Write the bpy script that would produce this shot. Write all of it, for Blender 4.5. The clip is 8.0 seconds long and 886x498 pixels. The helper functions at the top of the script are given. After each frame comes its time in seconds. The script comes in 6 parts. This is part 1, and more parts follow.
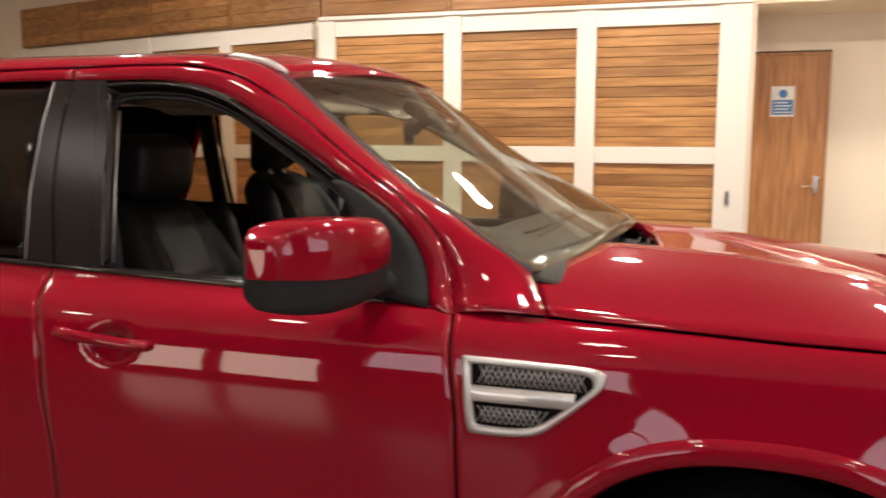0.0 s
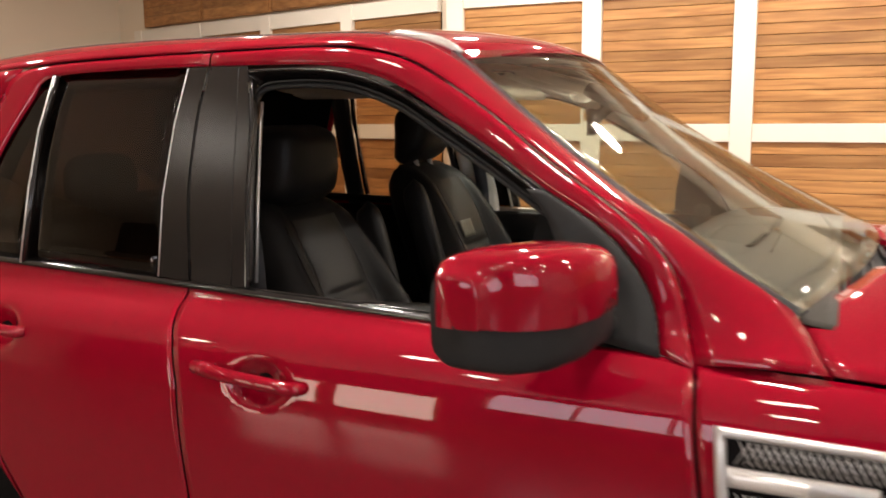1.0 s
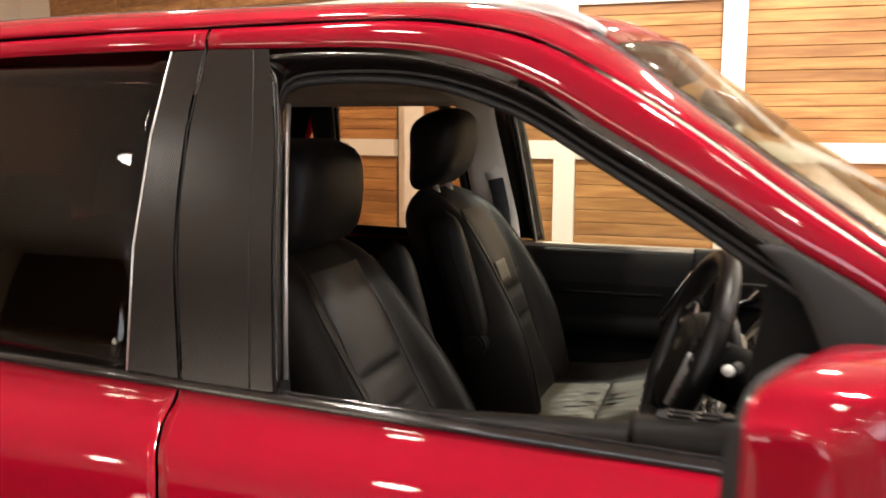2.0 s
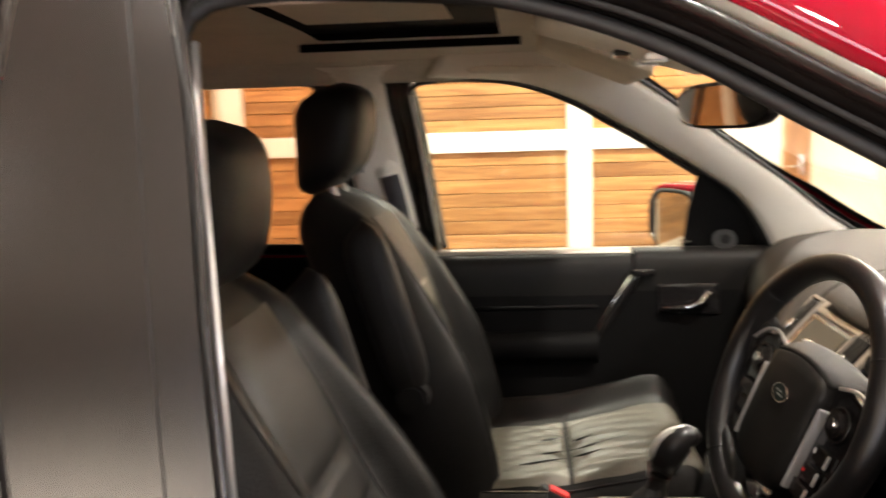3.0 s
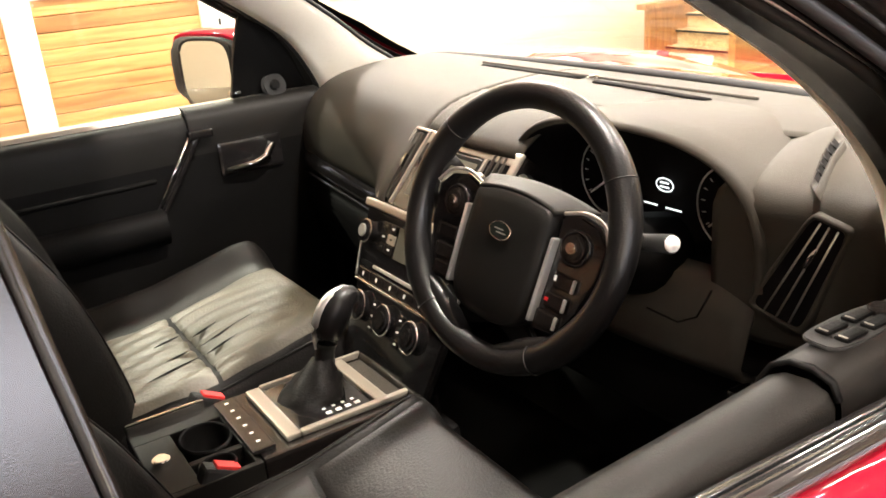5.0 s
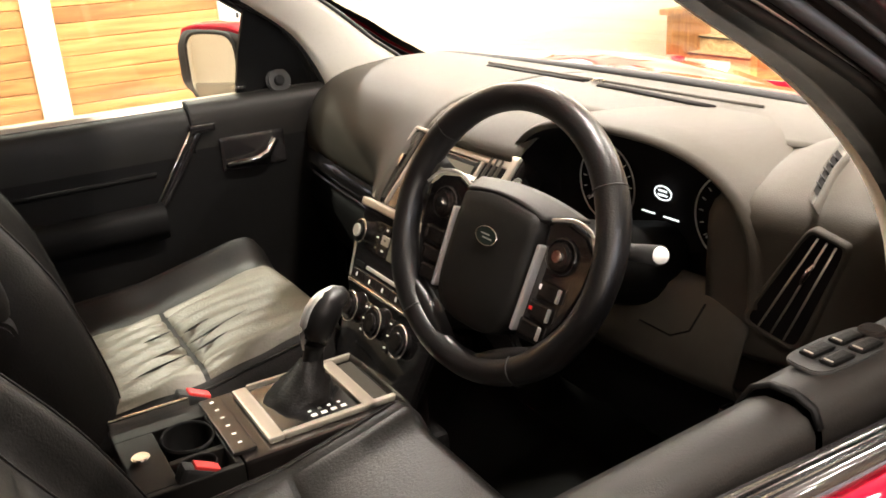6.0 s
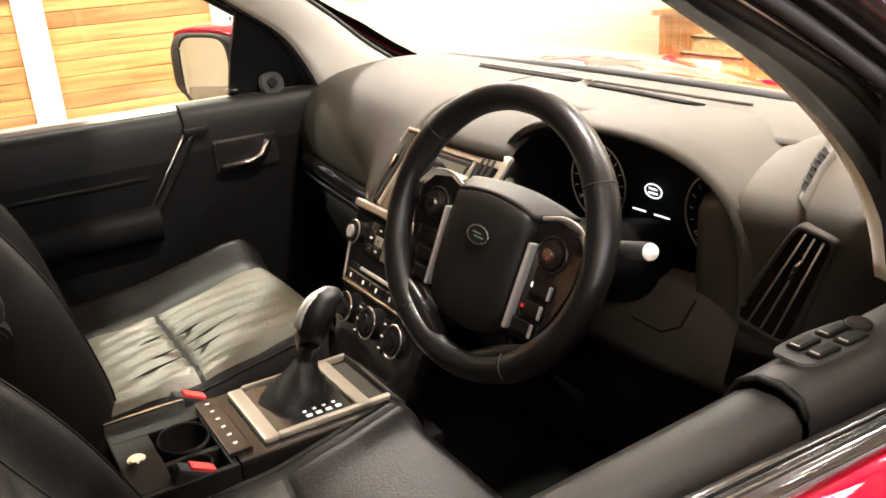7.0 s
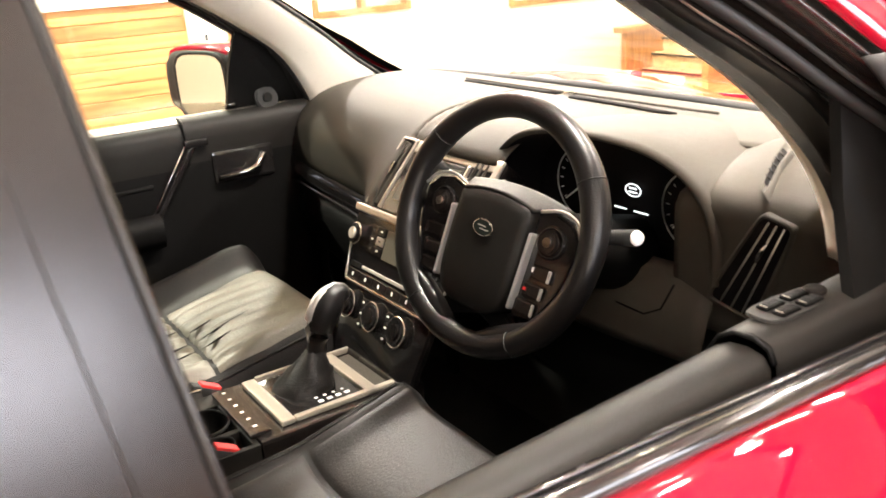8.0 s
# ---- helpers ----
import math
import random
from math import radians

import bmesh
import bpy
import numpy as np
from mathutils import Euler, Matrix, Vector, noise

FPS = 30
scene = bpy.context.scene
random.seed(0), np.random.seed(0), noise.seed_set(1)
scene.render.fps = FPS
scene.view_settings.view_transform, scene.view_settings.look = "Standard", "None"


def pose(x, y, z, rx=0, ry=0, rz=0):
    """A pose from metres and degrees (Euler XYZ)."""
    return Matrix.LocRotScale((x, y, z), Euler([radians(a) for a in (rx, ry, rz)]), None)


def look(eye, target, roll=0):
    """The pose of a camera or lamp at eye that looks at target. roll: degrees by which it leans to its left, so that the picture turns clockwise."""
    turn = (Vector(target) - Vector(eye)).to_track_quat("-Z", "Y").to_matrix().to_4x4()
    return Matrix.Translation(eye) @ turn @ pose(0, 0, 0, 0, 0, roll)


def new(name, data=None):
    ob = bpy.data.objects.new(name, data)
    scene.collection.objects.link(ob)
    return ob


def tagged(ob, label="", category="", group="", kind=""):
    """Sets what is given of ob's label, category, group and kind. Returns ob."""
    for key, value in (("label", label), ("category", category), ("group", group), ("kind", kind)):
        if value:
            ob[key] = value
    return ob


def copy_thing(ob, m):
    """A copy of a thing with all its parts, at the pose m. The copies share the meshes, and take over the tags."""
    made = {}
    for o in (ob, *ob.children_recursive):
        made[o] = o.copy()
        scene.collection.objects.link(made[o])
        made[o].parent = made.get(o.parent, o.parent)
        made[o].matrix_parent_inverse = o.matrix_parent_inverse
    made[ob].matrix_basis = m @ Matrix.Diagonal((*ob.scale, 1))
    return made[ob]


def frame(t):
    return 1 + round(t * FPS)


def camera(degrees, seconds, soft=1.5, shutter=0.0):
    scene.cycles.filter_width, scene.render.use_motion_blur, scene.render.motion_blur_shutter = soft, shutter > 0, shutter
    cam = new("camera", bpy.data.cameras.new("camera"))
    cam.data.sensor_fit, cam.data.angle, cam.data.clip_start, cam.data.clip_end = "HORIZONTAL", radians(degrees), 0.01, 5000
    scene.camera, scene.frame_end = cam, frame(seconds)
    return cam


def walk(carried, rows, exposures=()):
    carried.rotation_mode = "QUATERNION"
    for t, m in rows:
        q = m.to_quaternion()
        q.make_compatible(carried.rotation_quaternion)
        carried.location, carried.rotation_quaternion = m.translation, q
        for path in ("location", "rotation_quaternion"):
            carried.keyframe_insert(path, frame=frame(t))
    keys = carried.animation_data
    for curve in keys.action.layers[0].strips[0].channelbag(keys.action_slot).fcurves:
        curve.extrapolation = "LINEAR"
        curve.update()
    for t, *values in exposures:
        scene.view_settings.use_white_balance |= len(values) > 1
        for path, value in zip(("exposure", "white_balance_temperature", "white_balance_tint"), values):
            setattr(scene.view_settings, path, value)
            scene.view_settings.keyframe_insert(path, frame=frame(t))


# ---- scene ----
cam = camera(54.7, 8.0, 1.7, 0.5)
PATH = [
    (0, (-0.11, -2.614, 1.325), (-0.725, -0.727, 1.074), 0.2),
    (0.5, (-0.224, -2.514, 1.361), (-1.002, -0.692, 1.084), -0.8),
    (1, (-0.447, -2.293, 1.373), (-1.283, -0.504, 1.059), -0.5),
    (1.5, (-0.741, -2.078, 1.378), (-1.477, -0.24, 1.09), 0.1),
    (1.7, (-0.85, -1.994, 1.374), (-1.541, -0.139, 1.087), 0.4),
    (2.8, (-1.323, -1.443, 1.336), (-1.686, 0.506, 1.067), -1.8),
    (3, (-1.382, -1.376, 1.327), (-1.569, 0.595, 1.043), -1.8),
    (3.5, (-1.472, -1.231, 1.324), (-1.131, 0.698, 0.921), -3.2),
    (4, (-1.565, -1.144, 1.335), (-0.808, 0.604, 0.727), -3.8),
    (4.5, (-1.644, -1.139, 1.339), (-0.657, 0.454, 0.64), -5.3),
    (6, (-1.582, -1.133, 1.328), (-0.643, 0.491, 0.634), -3.6),
    (6.5, (-1.579, -1.136, 1.327), (-0.634, 0.483, 0.629), -3.6),
    (7, (-1.583, -1.142, 1.327), (-0.634, 0.478, 0.637), -4.0),
    (7.5, (-1.591, -1.151, 1.33), (-0.636, 0.466, 0.64), -3.3),
    (8, (-1.697, -1.218, 1.343), (-0.669, 0.366, 0.684), -3.8),
]

# light and exposure
EXPOSURES = [(0, -0.05), (1.0, 0.28), (1.7, 0.55), (2.8, 1.42), (3.5, 1.92), (4.2, 2.12), (7.5, 2.25), (8, 2.5)]
walk(cam, [(t, look(eye, target, roll)) for t, eye, target, roll in PATH], EXPOSURES)

world = bpy.data.worlds.new("world")
world.use_nodes = True
world.node_tree.nodes["Background"].inputs[0].default_value = (0.9, 0.8, 0.68, 1)
world.node_tree.nodes["Background"].inputs[1].default_value = 0.05
scene.world = world
FLOOR = -0.07
CEIL = 2.95
# The last three, at y 3.9, are unseen lamps added to brighten the recess wall.
SPOTS = [(x, y, p) for y, p in ((-3.2, 3), (-0.6, 23), (2.4, 37)) for x in (-4.2, -2.2, -0.6, 1.2, 3.4)] + [(-2.2, -1.9, 2), (-0.6, -1.9, 2), (1.2, -1.9, 2)] + [(1.2, 3.9, 26), (3.0, 3.9, 26), (5.2, 3.9, 20)]


def ceiling_lamp_light(x, y, power):
    data = bpy.data.lights.new("ceiling_lamp_light", "AREA")
    data.shape, data.size, data.energy, data.color = "DISK", 0.17, power, (1.0, 0.92, 0.83)
    ob = new("ceiling_lamp_light", data)
    ob.location = (x, y, CEIL - 0.035)
    return ob


for sx, sy, power in SPOTS:
    ceiling_lamp_light(sx, sy, power)


# ---- materials
def mat(name, color, rough=0.5, metal=0.0, vary=0.15, scale=20.0, bump=0.0, bscale=200.0, coat=0.0, spec=0.5, fine=0.08):
    m = bpy.data.materials.new(name)
    m.use_nodes = True
    nt = m.node_tree
    b = nt.nodes["Principled BSDF"]
    b.inputs["Roughness"].default_value = rough
    b.inputs["Metallic"].default_value = metal
    b.inputs["Coat Weight"].default_value = coat
    b.inputs["Coat Roughness"].default_value = 0.03
    b.inputs["Specular IOR Level"].default_value = spec
    tc = nt.nodes.new("ShaderNodeTexCoord")
    n1 = nt.nodes.new("ShaderNodeTexNoise")
    n1.inputs["Scale"].default_value = scale
    n1.inputs["Detail"].default_value = 5
    n2 = nt.nodes.new("ShaderNodeTexNoise")
    n2.inputs["Scale"].default_value = scale * 12
    nt.links.new(tc.outputs["Object"], n1.inputs["Vector"])
    nt.links.new(tc.outputs["Object"], n2.inputs["Vector"])
    add = nt.nodes.new("ShaderNodeMath")
    add.operation = "MULTIPLY_ADD"
    add.inputs[1].default_value = fine / max(vary, 0.01)
    nt.links.new(n2.outputs[0], add.inputs[0])
    nt.links.new(n1.outputs[0], add.inputs[2])
    mp = nt.nodes.new("ShaderNodeMapRange")
    mp.inputs["From Min"].default_value, mp.inputs["From Max"].default_value = 0.3, 0.9
    mp.inputs["To Min"].default_value, mp.inputs["To Max"].default_value = 1 - vary, 1 + vary
    nt.links.new(add.outputs[0], mp.inputs["Value"])
    mix = nt.nodes.new("ShaderNodeVectorMath")
    mix.operation = "SCALE"
    mix.inputs[0].default_value = color
    nt.links.new(mp.outputs[0], mix.inputs["Scale"])
    nt.links.new(mix.outputs[0], b.inputs["Base Color"])
    if bump:
        n3 = nt.nodes.new("ShaderNodeTexNoise")
        n3.inputs["Scale"].default_value = bscale
        n3.inputs["Detail"].default_value = 3
        nt.links.new(tc.outputs["Object"], n3.inputs["Vector"])
        bp = nt.nodes.new("ShaderNodeBump")
        bp.inputs["Strength"].default_value = bump
        bp.inputs["Distance"].default_value = 0.002
        nt.links.new(n3.outputs[0], bp.inputs["Height"])
        nt.links.new(bp.outputs[0], b.inputs["Normal"])
    return m


def wood(name, color, length=(1.2, 14.0, 14.0), rough=0.45):
    m = bpy.data.materials.new(name)
    m.use_nodes = True
    nt = m.node_tree
    b = nt.nodes["Principled BSDF"]
    b.inputs["Roughness"].default_value = rough
    tc = nt.nodes.new("ShaderNodeTexCoord")
    info = nt.nodes.new("ShaderNodeObjectInfo")
    mp = nt.nodes.new("ShaderNodeMapping")
    mp.inputs["Scale"].default_value = length
    off = nt.nodes.new("ShaderNodeVectorMath")
    off.operation = "SCALE"
    off.inputs[0].default_value = (13.0, 7.0, 5.0)
    nt.links.new(info.outputs["Random"], off.inputs["Scale"])
    nt.links.new(off.outputs[0], mp.inputs["Location"])
    nt.links.new(tc.outputs["Object"], mp.inputs["Vector"])
    n1 = nt.nodes.new("ShaderNodeTexNoise")
    n1.inputs["Scale"].default_value = 2.2
    n1.inputs["Detail"].default_value = 8
    n1.inputs["Distortion"].default_value = 0.6
    nt.links.new(mp.outputs[0], n1.inputs["Vector"])
    ramp = nt.nodes.new("ShaderNodeValToRGB")
    ramp.color_ramp.elements[0].position, ramp.color_ramp.elements[1].position = 0.3, 0.72
    ramp.color_ramp.elements[0].color = (color[0] * 0.62, color[1] * 0.52, color[2] * 0.45, 1)
    ramp.color_ramp.elements[1].color = (color[0] * 1.2, color[1] * 1.2, color[2] * 1.15, 1)
    nt.links.new(n1.outputs[0], ramp.inputs[0])
    var = nt.nodes.new("ShaderNodeMapRange")
    var.inputs["To Min"].default_value, var.inputs["To Max"].default_value = 0.74, 1.18
    nt.links.new(info.outputs["Random"], var.inputs["Value"])
    sc = nt.nodes.new("ShaderNodeVectorMath")
    sc.operation = "SCALE"
    nt.links.new(ramp.outputs[0], sc.inputs[0])
    nt.links.new(var.outputs[0], sc.inputs["Scale"])
    nt.links.new(sc.outputs[0], b.inputs["Base Color"])
    bp = nt.nodes.new("ShaderNodeBump")
    bp.inputs["Strength"].default_value, bp.inputs["Distance"].default_value = 0.25, 0.002
    nt.links.new(n1.outputs[0], bp.inputs["Height"])
    nt.links.new(bp.outputs[0], b.inputs["Normal"])
    return m


def glass(name, tint, gloss=1.0):
    m = bpy.data.materials.new(name)
    m.use_nodes = True
    nt = m.node_tree
    nt.nodes.remove(nt.nodes["Principled BSDF"])
    tr, gl = nt.nodes.new("ShaderNodeBsdfTransparent"), nt.nodes.new("ShaderNodeBsdfGlossy")
    tr.inputs[0].default_value = (*tint, 1)
    gl.inputs["Roughness"].default_value = 0.02
    lw = nt.nodes.new("ShaderNodeLayerWeight")
    lw.inputs[0].default_value = 0.5
    pw = nt.nodes.new("ShaderNodeMath")
    pw.operation = "POWER"
    pw.inputs[1].default_value = 3.0
    nt.links.new(lw.outputs["Facing"], pw.inputs[0])
    fr = nt.nodes.new("ShaderNodeMath")
    fr.operation = "MULTIPLY_ADD"
    fr.inputs[1].default_value, fr.inputs[2].default_value = 0.90, 0.045
    nt.links.new(pw.outputs[0], fr.inputs[0])
    ml = nt.nodes.new("ShaderNodeMath")
    ml.operation = "MULTIPLY"
    ml.inputs[1].default_value = gloss
    mx = nt.nodes.new("ShaderNodeMixShader")
    nt.links.new(fr.outputs[0], ml.inputs[0])
    nt.links.new(ml.outputs[0], mx.inputs[0])
    nt.links.new(tr.outputs[0], mx.inputs[1])
    nt.links.new(gl.outputs[0], mx.inputs[2])
    nt.links.new(mx.outputs[0], nt.nodes["Material Output"].inputs[0])
    return m


def glow(name, color, strength):
    m = bpy.data.materials.new(name)
    m.use_nodes = True
    b = m.node_tree.nodes["Principled BSDF"]
    b.inputs["Base Color"].default_value = (*color, 1)
    b.inputs["Emission Color"].default_value = (*color, 1)
    b.inputs["Emission Strength"].default_value = strength
    return m


RED = mat("red_metallic_paint", (0.27, 0.0018, 0.0145), 0.42, 0.12, 0.05, 3, 0, coat=1.0, fine=0.03, spec=0.0)
BLACK_TRIM = mat("black_satin_trim", (0.0095, 0.0075, 0.0066), 0.22, vary=0.25, scale=4, bump=0.04, bscale=900, spec=0.55)
BLACK_PLASTIC = mat("textured_black_plastic", (0.020, 0.0195, 0.019), 0.6, vary=0.2, scale=8, bump=0.25, bscale=700, spec=0.22)
RUBBER = mat("black_rubber", (0.008, 0.008, 0.008), 0.6, vary=0.2)
GAP = mat("dark_gap", (0.005, 0.004, 0.004), 0.8, spec=0.1)
CHROME = mat("chrome", (0.75, 0.74, 0.72), 0.12, 1.0, 0.04, 20)
SILVER = mat("satin_silver_plastic", (0.60, 0.585, 0.56), 0.34, 0.7, 0.06, 10)
DASH = mat("taupe_grained_dash_plastic", (0.043, 0.038, 0.031), 0.55, vary=0.12, scale=5, bump=0.25, bscale=650, spec=0.2)
DASH_DARK = mat("dark_grained_plastic", (0.0045, 0.0042, 0.004), 0.55, vary=0.18, scale=6, bump=0.3, bscale=650, spec=0.08)
PIANO = mat("gloss_black_panel", (0.010, 0.009, 0.009), 0.12, vary=0.2, scale=5, coat=0.5)
LEATHER = mat("black_leather", (0.0090, 0.0080, 0.0074), 0.44, vary=0.25, scale=7, bump=0.35, bscale=300, spec=0.19)
# Pale copy of the black leather, with lamp light put into its colour.
LEATHER_LIT = mat("lit_grey_leather", (0.115, 0.105, 0.080), 0.42, vary=0.22, scale=6, bump=0.55, bscale=220)
WHEEL_LEATHER = mat("smooth_black_leather", (0.008, 0.0072, 0.0072), 0.33, vary=0.25, scale=10, bump=0.2, bscale=400, spec=0.4)
CREAM_TRIM = mat("cream_pillar_trim", (0.88, 0.84, 0.74), 0.7, vary=0.08, scale=8, bump=0.3, bscale=900)
HEADLINER = mat("beige_headliner_cloth", (0.66, 0.60, 0.49), 0.9, vary=0.12, scale=9, bump=0.5, bscale=1200)
CARPET = mat("black_carpet", (0.006, 0.0055, 0.0055), 0.95, vary=0.4, scale=30, bump=0.8, bscale=500)
BELT_CLOTH = mat("grey_seat_belt_webbing", (0.05, 0.05, 0.055), 0.8, vary=0.2, scale=40, bump=0.4, bscale=900)
RED_PLASTIC = mat("red_plastic", (0.55, 0.02, 0.02), 0.4)
WHITE_MARK = mat("white_print", (0.75, 0.75, 0.72), 0.6)
GREEN_BADGE = mat("green_badge_enamel", (0.010, 0.018, 0.014), 0.3, 0.3)
LENS = mat("clear_lamp_lens", (0.80, 0.76, 0.70), 0.08, 0.3, 0.1, 40, coat=1.0)
MIRROR = mat("mirror_glass", (0.9, 0.9, 0.88), 0.02, 1.0, 0.0, 5, fine=0)
WINDSCREEN = glass("windscreen_glass", (0.94, 0.96, 0.90), 0.5)
CLEAR = glass("side_window_glass", (0.90, 0.93, 0.89))
TINT = glass("tinted_rear_glass", (0.74, 0.66, 0.58), 1.0)
# Same glass as TINT, with the dark cabin behind it put into the colour.
SHADED_TINT = glass("shaded_rear_glass", (0.26, 0.20, 0.17), 0.8)
SCREEN = glow("dark_display_screen", (0.05, 0.045, 0.03), 0.15)
LIT = glow("lit_display_white", (0.85, 0.92, 0.92), 0.45)
CREAM = mat("cream_wall_paint", (0.80, 0.70, 0.56), 0.85, vary=0.04, scale=1.5, bump=0.15, bscale=300)
WHITE_FRAME = mat("white_gloss_joinery", (0.82, 0.76, 0.66), 0.4, vary=0.04, scale=3, bump=0.1, bscale=100)
CEILING = mat("white_ceiling_paint", (0.80, 0.75, 0.68), 0.9, vary=0.03, scale=1)
FLOOR_TILE = mat("polished_floor_tile", (0.16, 0.125, 0.10), 0.22, vary=0.15, scale=1.2)
SOUTH_WALL = mat("taupe_wall_paint", (0.13, 0.10, 0.08), 0.8, vary=0.06, scale=1.5, bump=0.15, bscale=300)
CAP = mat("dark_taupe_cap_plastic", (0.0095, 0.0085, 0.0074), 0.5, vary=0.12, scale=6, bump=0.2, bscale=650, spec=0.16)
SATIN = mat("satin_champagne_plastic", (0.40, 0.36, 0.30), 0.40, 0.6, 0.06, 10)
PALE_CAP = mat("pale_satin_cap", (0.80, 0.79, 0.76), 0.3, 0.0, 0.04, 30)
LEATHER_SOFT = mat("soft_black_leather", (0.0118, 0.0102, 0.0092), 0.45, vary=0.22, scale=6, bump=0.35, bscale=300, spec=0.28)
SLAT = wood("oak_slat_wood", (0.46, 0.235, 0.085))
SLAT_RED = wood("cedar_board_wood", (0.40, 0.20, 0.075))
DOOR_WOOD = wood("oak_door_wood", (0.42, 0.20, 0.075), (14.0, 14.0, 1.0))
STEP_WOOD = wood("pale_step_wood", (0.62, 0.48, 0.30))


# ---- mesh helpers
def link(name, me, material, parent=None, label="", smooth=True):
    ob = new(name, me)
    me.materials.append(material)
    if smooth:
        for p in me.polygons:
            p.use_smooth = True
    if parent is not None:
        ob.parent = parent
    if label:
        ob["label"] = label
    return ob


def part(name, bm, material, parent=None, label="", smooth=False, normals=True):
    if normals:
        bmesh.ops.recalc_face_normals(bm, faces=bm.faces)
    me = bpy.data.meshes.new(name)
    bm.to_mesh(me)
    bm.free()
    return link(name, me, material, parent, label, smooth)


def thing(name, label, category, group="", kind="", at=(0, 0, 0)):
    ob = new(name)
    ob.location = at
    return tagged(ob, label, category, group, kind)


def box(bm, lo, hi, bevel=0.0, seg=2, m=None):
    vs = bmesh.ops.create_cube(bm, size=1)["verts"]
    for v in vs:
        v.co = Vector(((lo[i] + hi[i]) / 2 + v.co[i] * (hi[i] - lo[i])) for i in range(3))
    if bevel:
        es = list({e for v in vs for e in v.link_edges})
        r = bmesh.ops.bevel(bm, geom=es, offset=bevel, segments=seg, affect="EDGES", profile=0.6)
        vs = list({v for f in r["faces"] for v in f.verts} | {v for v in vs if v.is_valid})
    if m is not None:
        for v in vs:
            v.co = m @ v.co
    return vs


def boxed(name, lo, hi, material, parent=None, label="", bevel=0.004, m=None, smooth=False):
    bm = bmesh.new()
    box(bm, lo, hi, bevel, 2, m)
    return part(name, bm, material, parent, label, smooth)


def spline(pts, n):
    """n even points along a smooth curve through pts."""
    p = np.array(pts, float)
    q = np.vstack([2 * p[0] - p[1], p, 2 * p[-1] - p[-2]])
    out = []
    for i in range(1, len(q) - 2):
        a, b, c, d = q[i - 1], q[i], q[i + 1], q[i + 2]
        for t in np.linspace(0, 1, 13)[:-1]:
            out.append(0.5 * (2 * b + (c - a) * t + (2 * a - 5 * b + 4 * c - d) * t * t + (3 * b - a - 3 * c + d) * t ** 3))
    out.append(p[-1])
    out = np.array(out)
    s = np.concatenate([[0], np.cumsum(np.linalg.norm(np.diff(out, axis=0), axis=1))])
    u = np.linspace(0, s[-1], n)
    return np.stack([np.interp(u, s, out[:, k]) for k in range(out.shape[1])], 1)


def sheet(name, rows, material, parent=None, label="", thick=0.0, close=False, smooth=True, caps=False):
    """A grid of points as one mesh; close joins the ends of each row."""
    rows = [[tuple(map(float, p)) for p in r] for r in rows]
    n, k = len(rows), len(rows[0])
    vs = [p for r in rows for p in r]
    fs = []
    for i in range(n - 1):
        for j in range(k if close else k - 1):
            a, b = i * k + j, i * k + (j + 1) % k
            fs.append((a, b, b + k, a + k))
    if caps:
        fs.append(tuple(range(k - 1, -1, -1)))
        fs.append(tuple(range((n - 1) * k, n * k)))
    bm = bmesh.new()
    bv = [bm.verts.new(v) for v in vs]
    for f in fs:
        try:
            bm.faces.new([bv[i] for i in f])
        except ValueError:
            pass
    bmesh.ops.remove_doubles(bm, verts=bm.verts, dist=1e-5)
    ob = part(name, bm, material, parent, label, smooth)
    if thick:
        md = ob.modifiers.new("solidify", "SOLIDIFY")
        md.thickness, md.offset = thick, 0
    return ob


def tube(name, pts, r, material, parent=None, label="", sides=8, closed=False, flat=1.0, up=(0, 0, 1)):
    """A round or flattened bar along pts; r is one radius or one for each point."""
    p = np.array(pts, float)
    n = len(p)
    rs = [r] * n if not hasattr(r, "__len__") else r
    rows = []
    for i in range(n):
        if closed:
            d = p[(i + 1) % n] - p[i - 1]
        else:
            d = p[min(i + 1, n - 1)] - p[max(i - 1, 0)]
        d = Vector(d).normalized()
        u = Vector(up)
        if abs(d.dot(u)) > 0.95:
            u = Vector((1, 0, 0)) if abs(d.x) < 0.9 else Vector((0, 1, 0))
        a = d.cross(u).normalized()
        b = a.cross(d)
        rows.append([Vector(p[i]) + a * math.cos(t) * rs[i] + b * math.sin(t) * rs[i] * flat for t in np.linspace(0, 2 * math.pi, sides, endpoint=False)])
    if closed:
        rows.append(rows[0])
    return sheet(name, rows, material, parent, label, 0, True, True, not closed)


def ring(rx, ry, n=24, power=2.0):
    """A rounded loop in two dimensions."""
    out = []
    for t in np.linspace(0, 2 * math.pi, n, endpoint=False):
        c, s = math.cos(t), math.sin(t)
        out.append((rx * math.copysign(abs(c) ** (2 / power), c), ry * math.copysign(abs(s) ** (2 / power), s)))
    return out


def poly(name, outline, m, depth, material, parent=None, label="", bevel=0.0):
    """A plate with the outline (two dimensions), laid out by the matrix m and depth thick."""
    bm = bmesh.new()
    f = bm.faces.new([bm.verts.new((x, y, 0)) for x, y in outline])
    r = bmesh.ops.extrude_face_region(bm, geom=[f])
    for v in r["geom"]:
        if isinstance(v, bmesh.types.BMVert):
            v.co.z += depth
    if bevel:
        es = [e for e in bm.edges if abs(e.verts[0].co.z - depth) < 1e-6 and abs(e.verts[1].co.z - depth) < 1e-6]
        bmesh.ops.bevel(bm, geom=es, offset=bevel, segments=2, affect="EDGES")
    for v in bm.verts:
        v.co = m @ v.co
    return part(name, bm, material, parent, label)


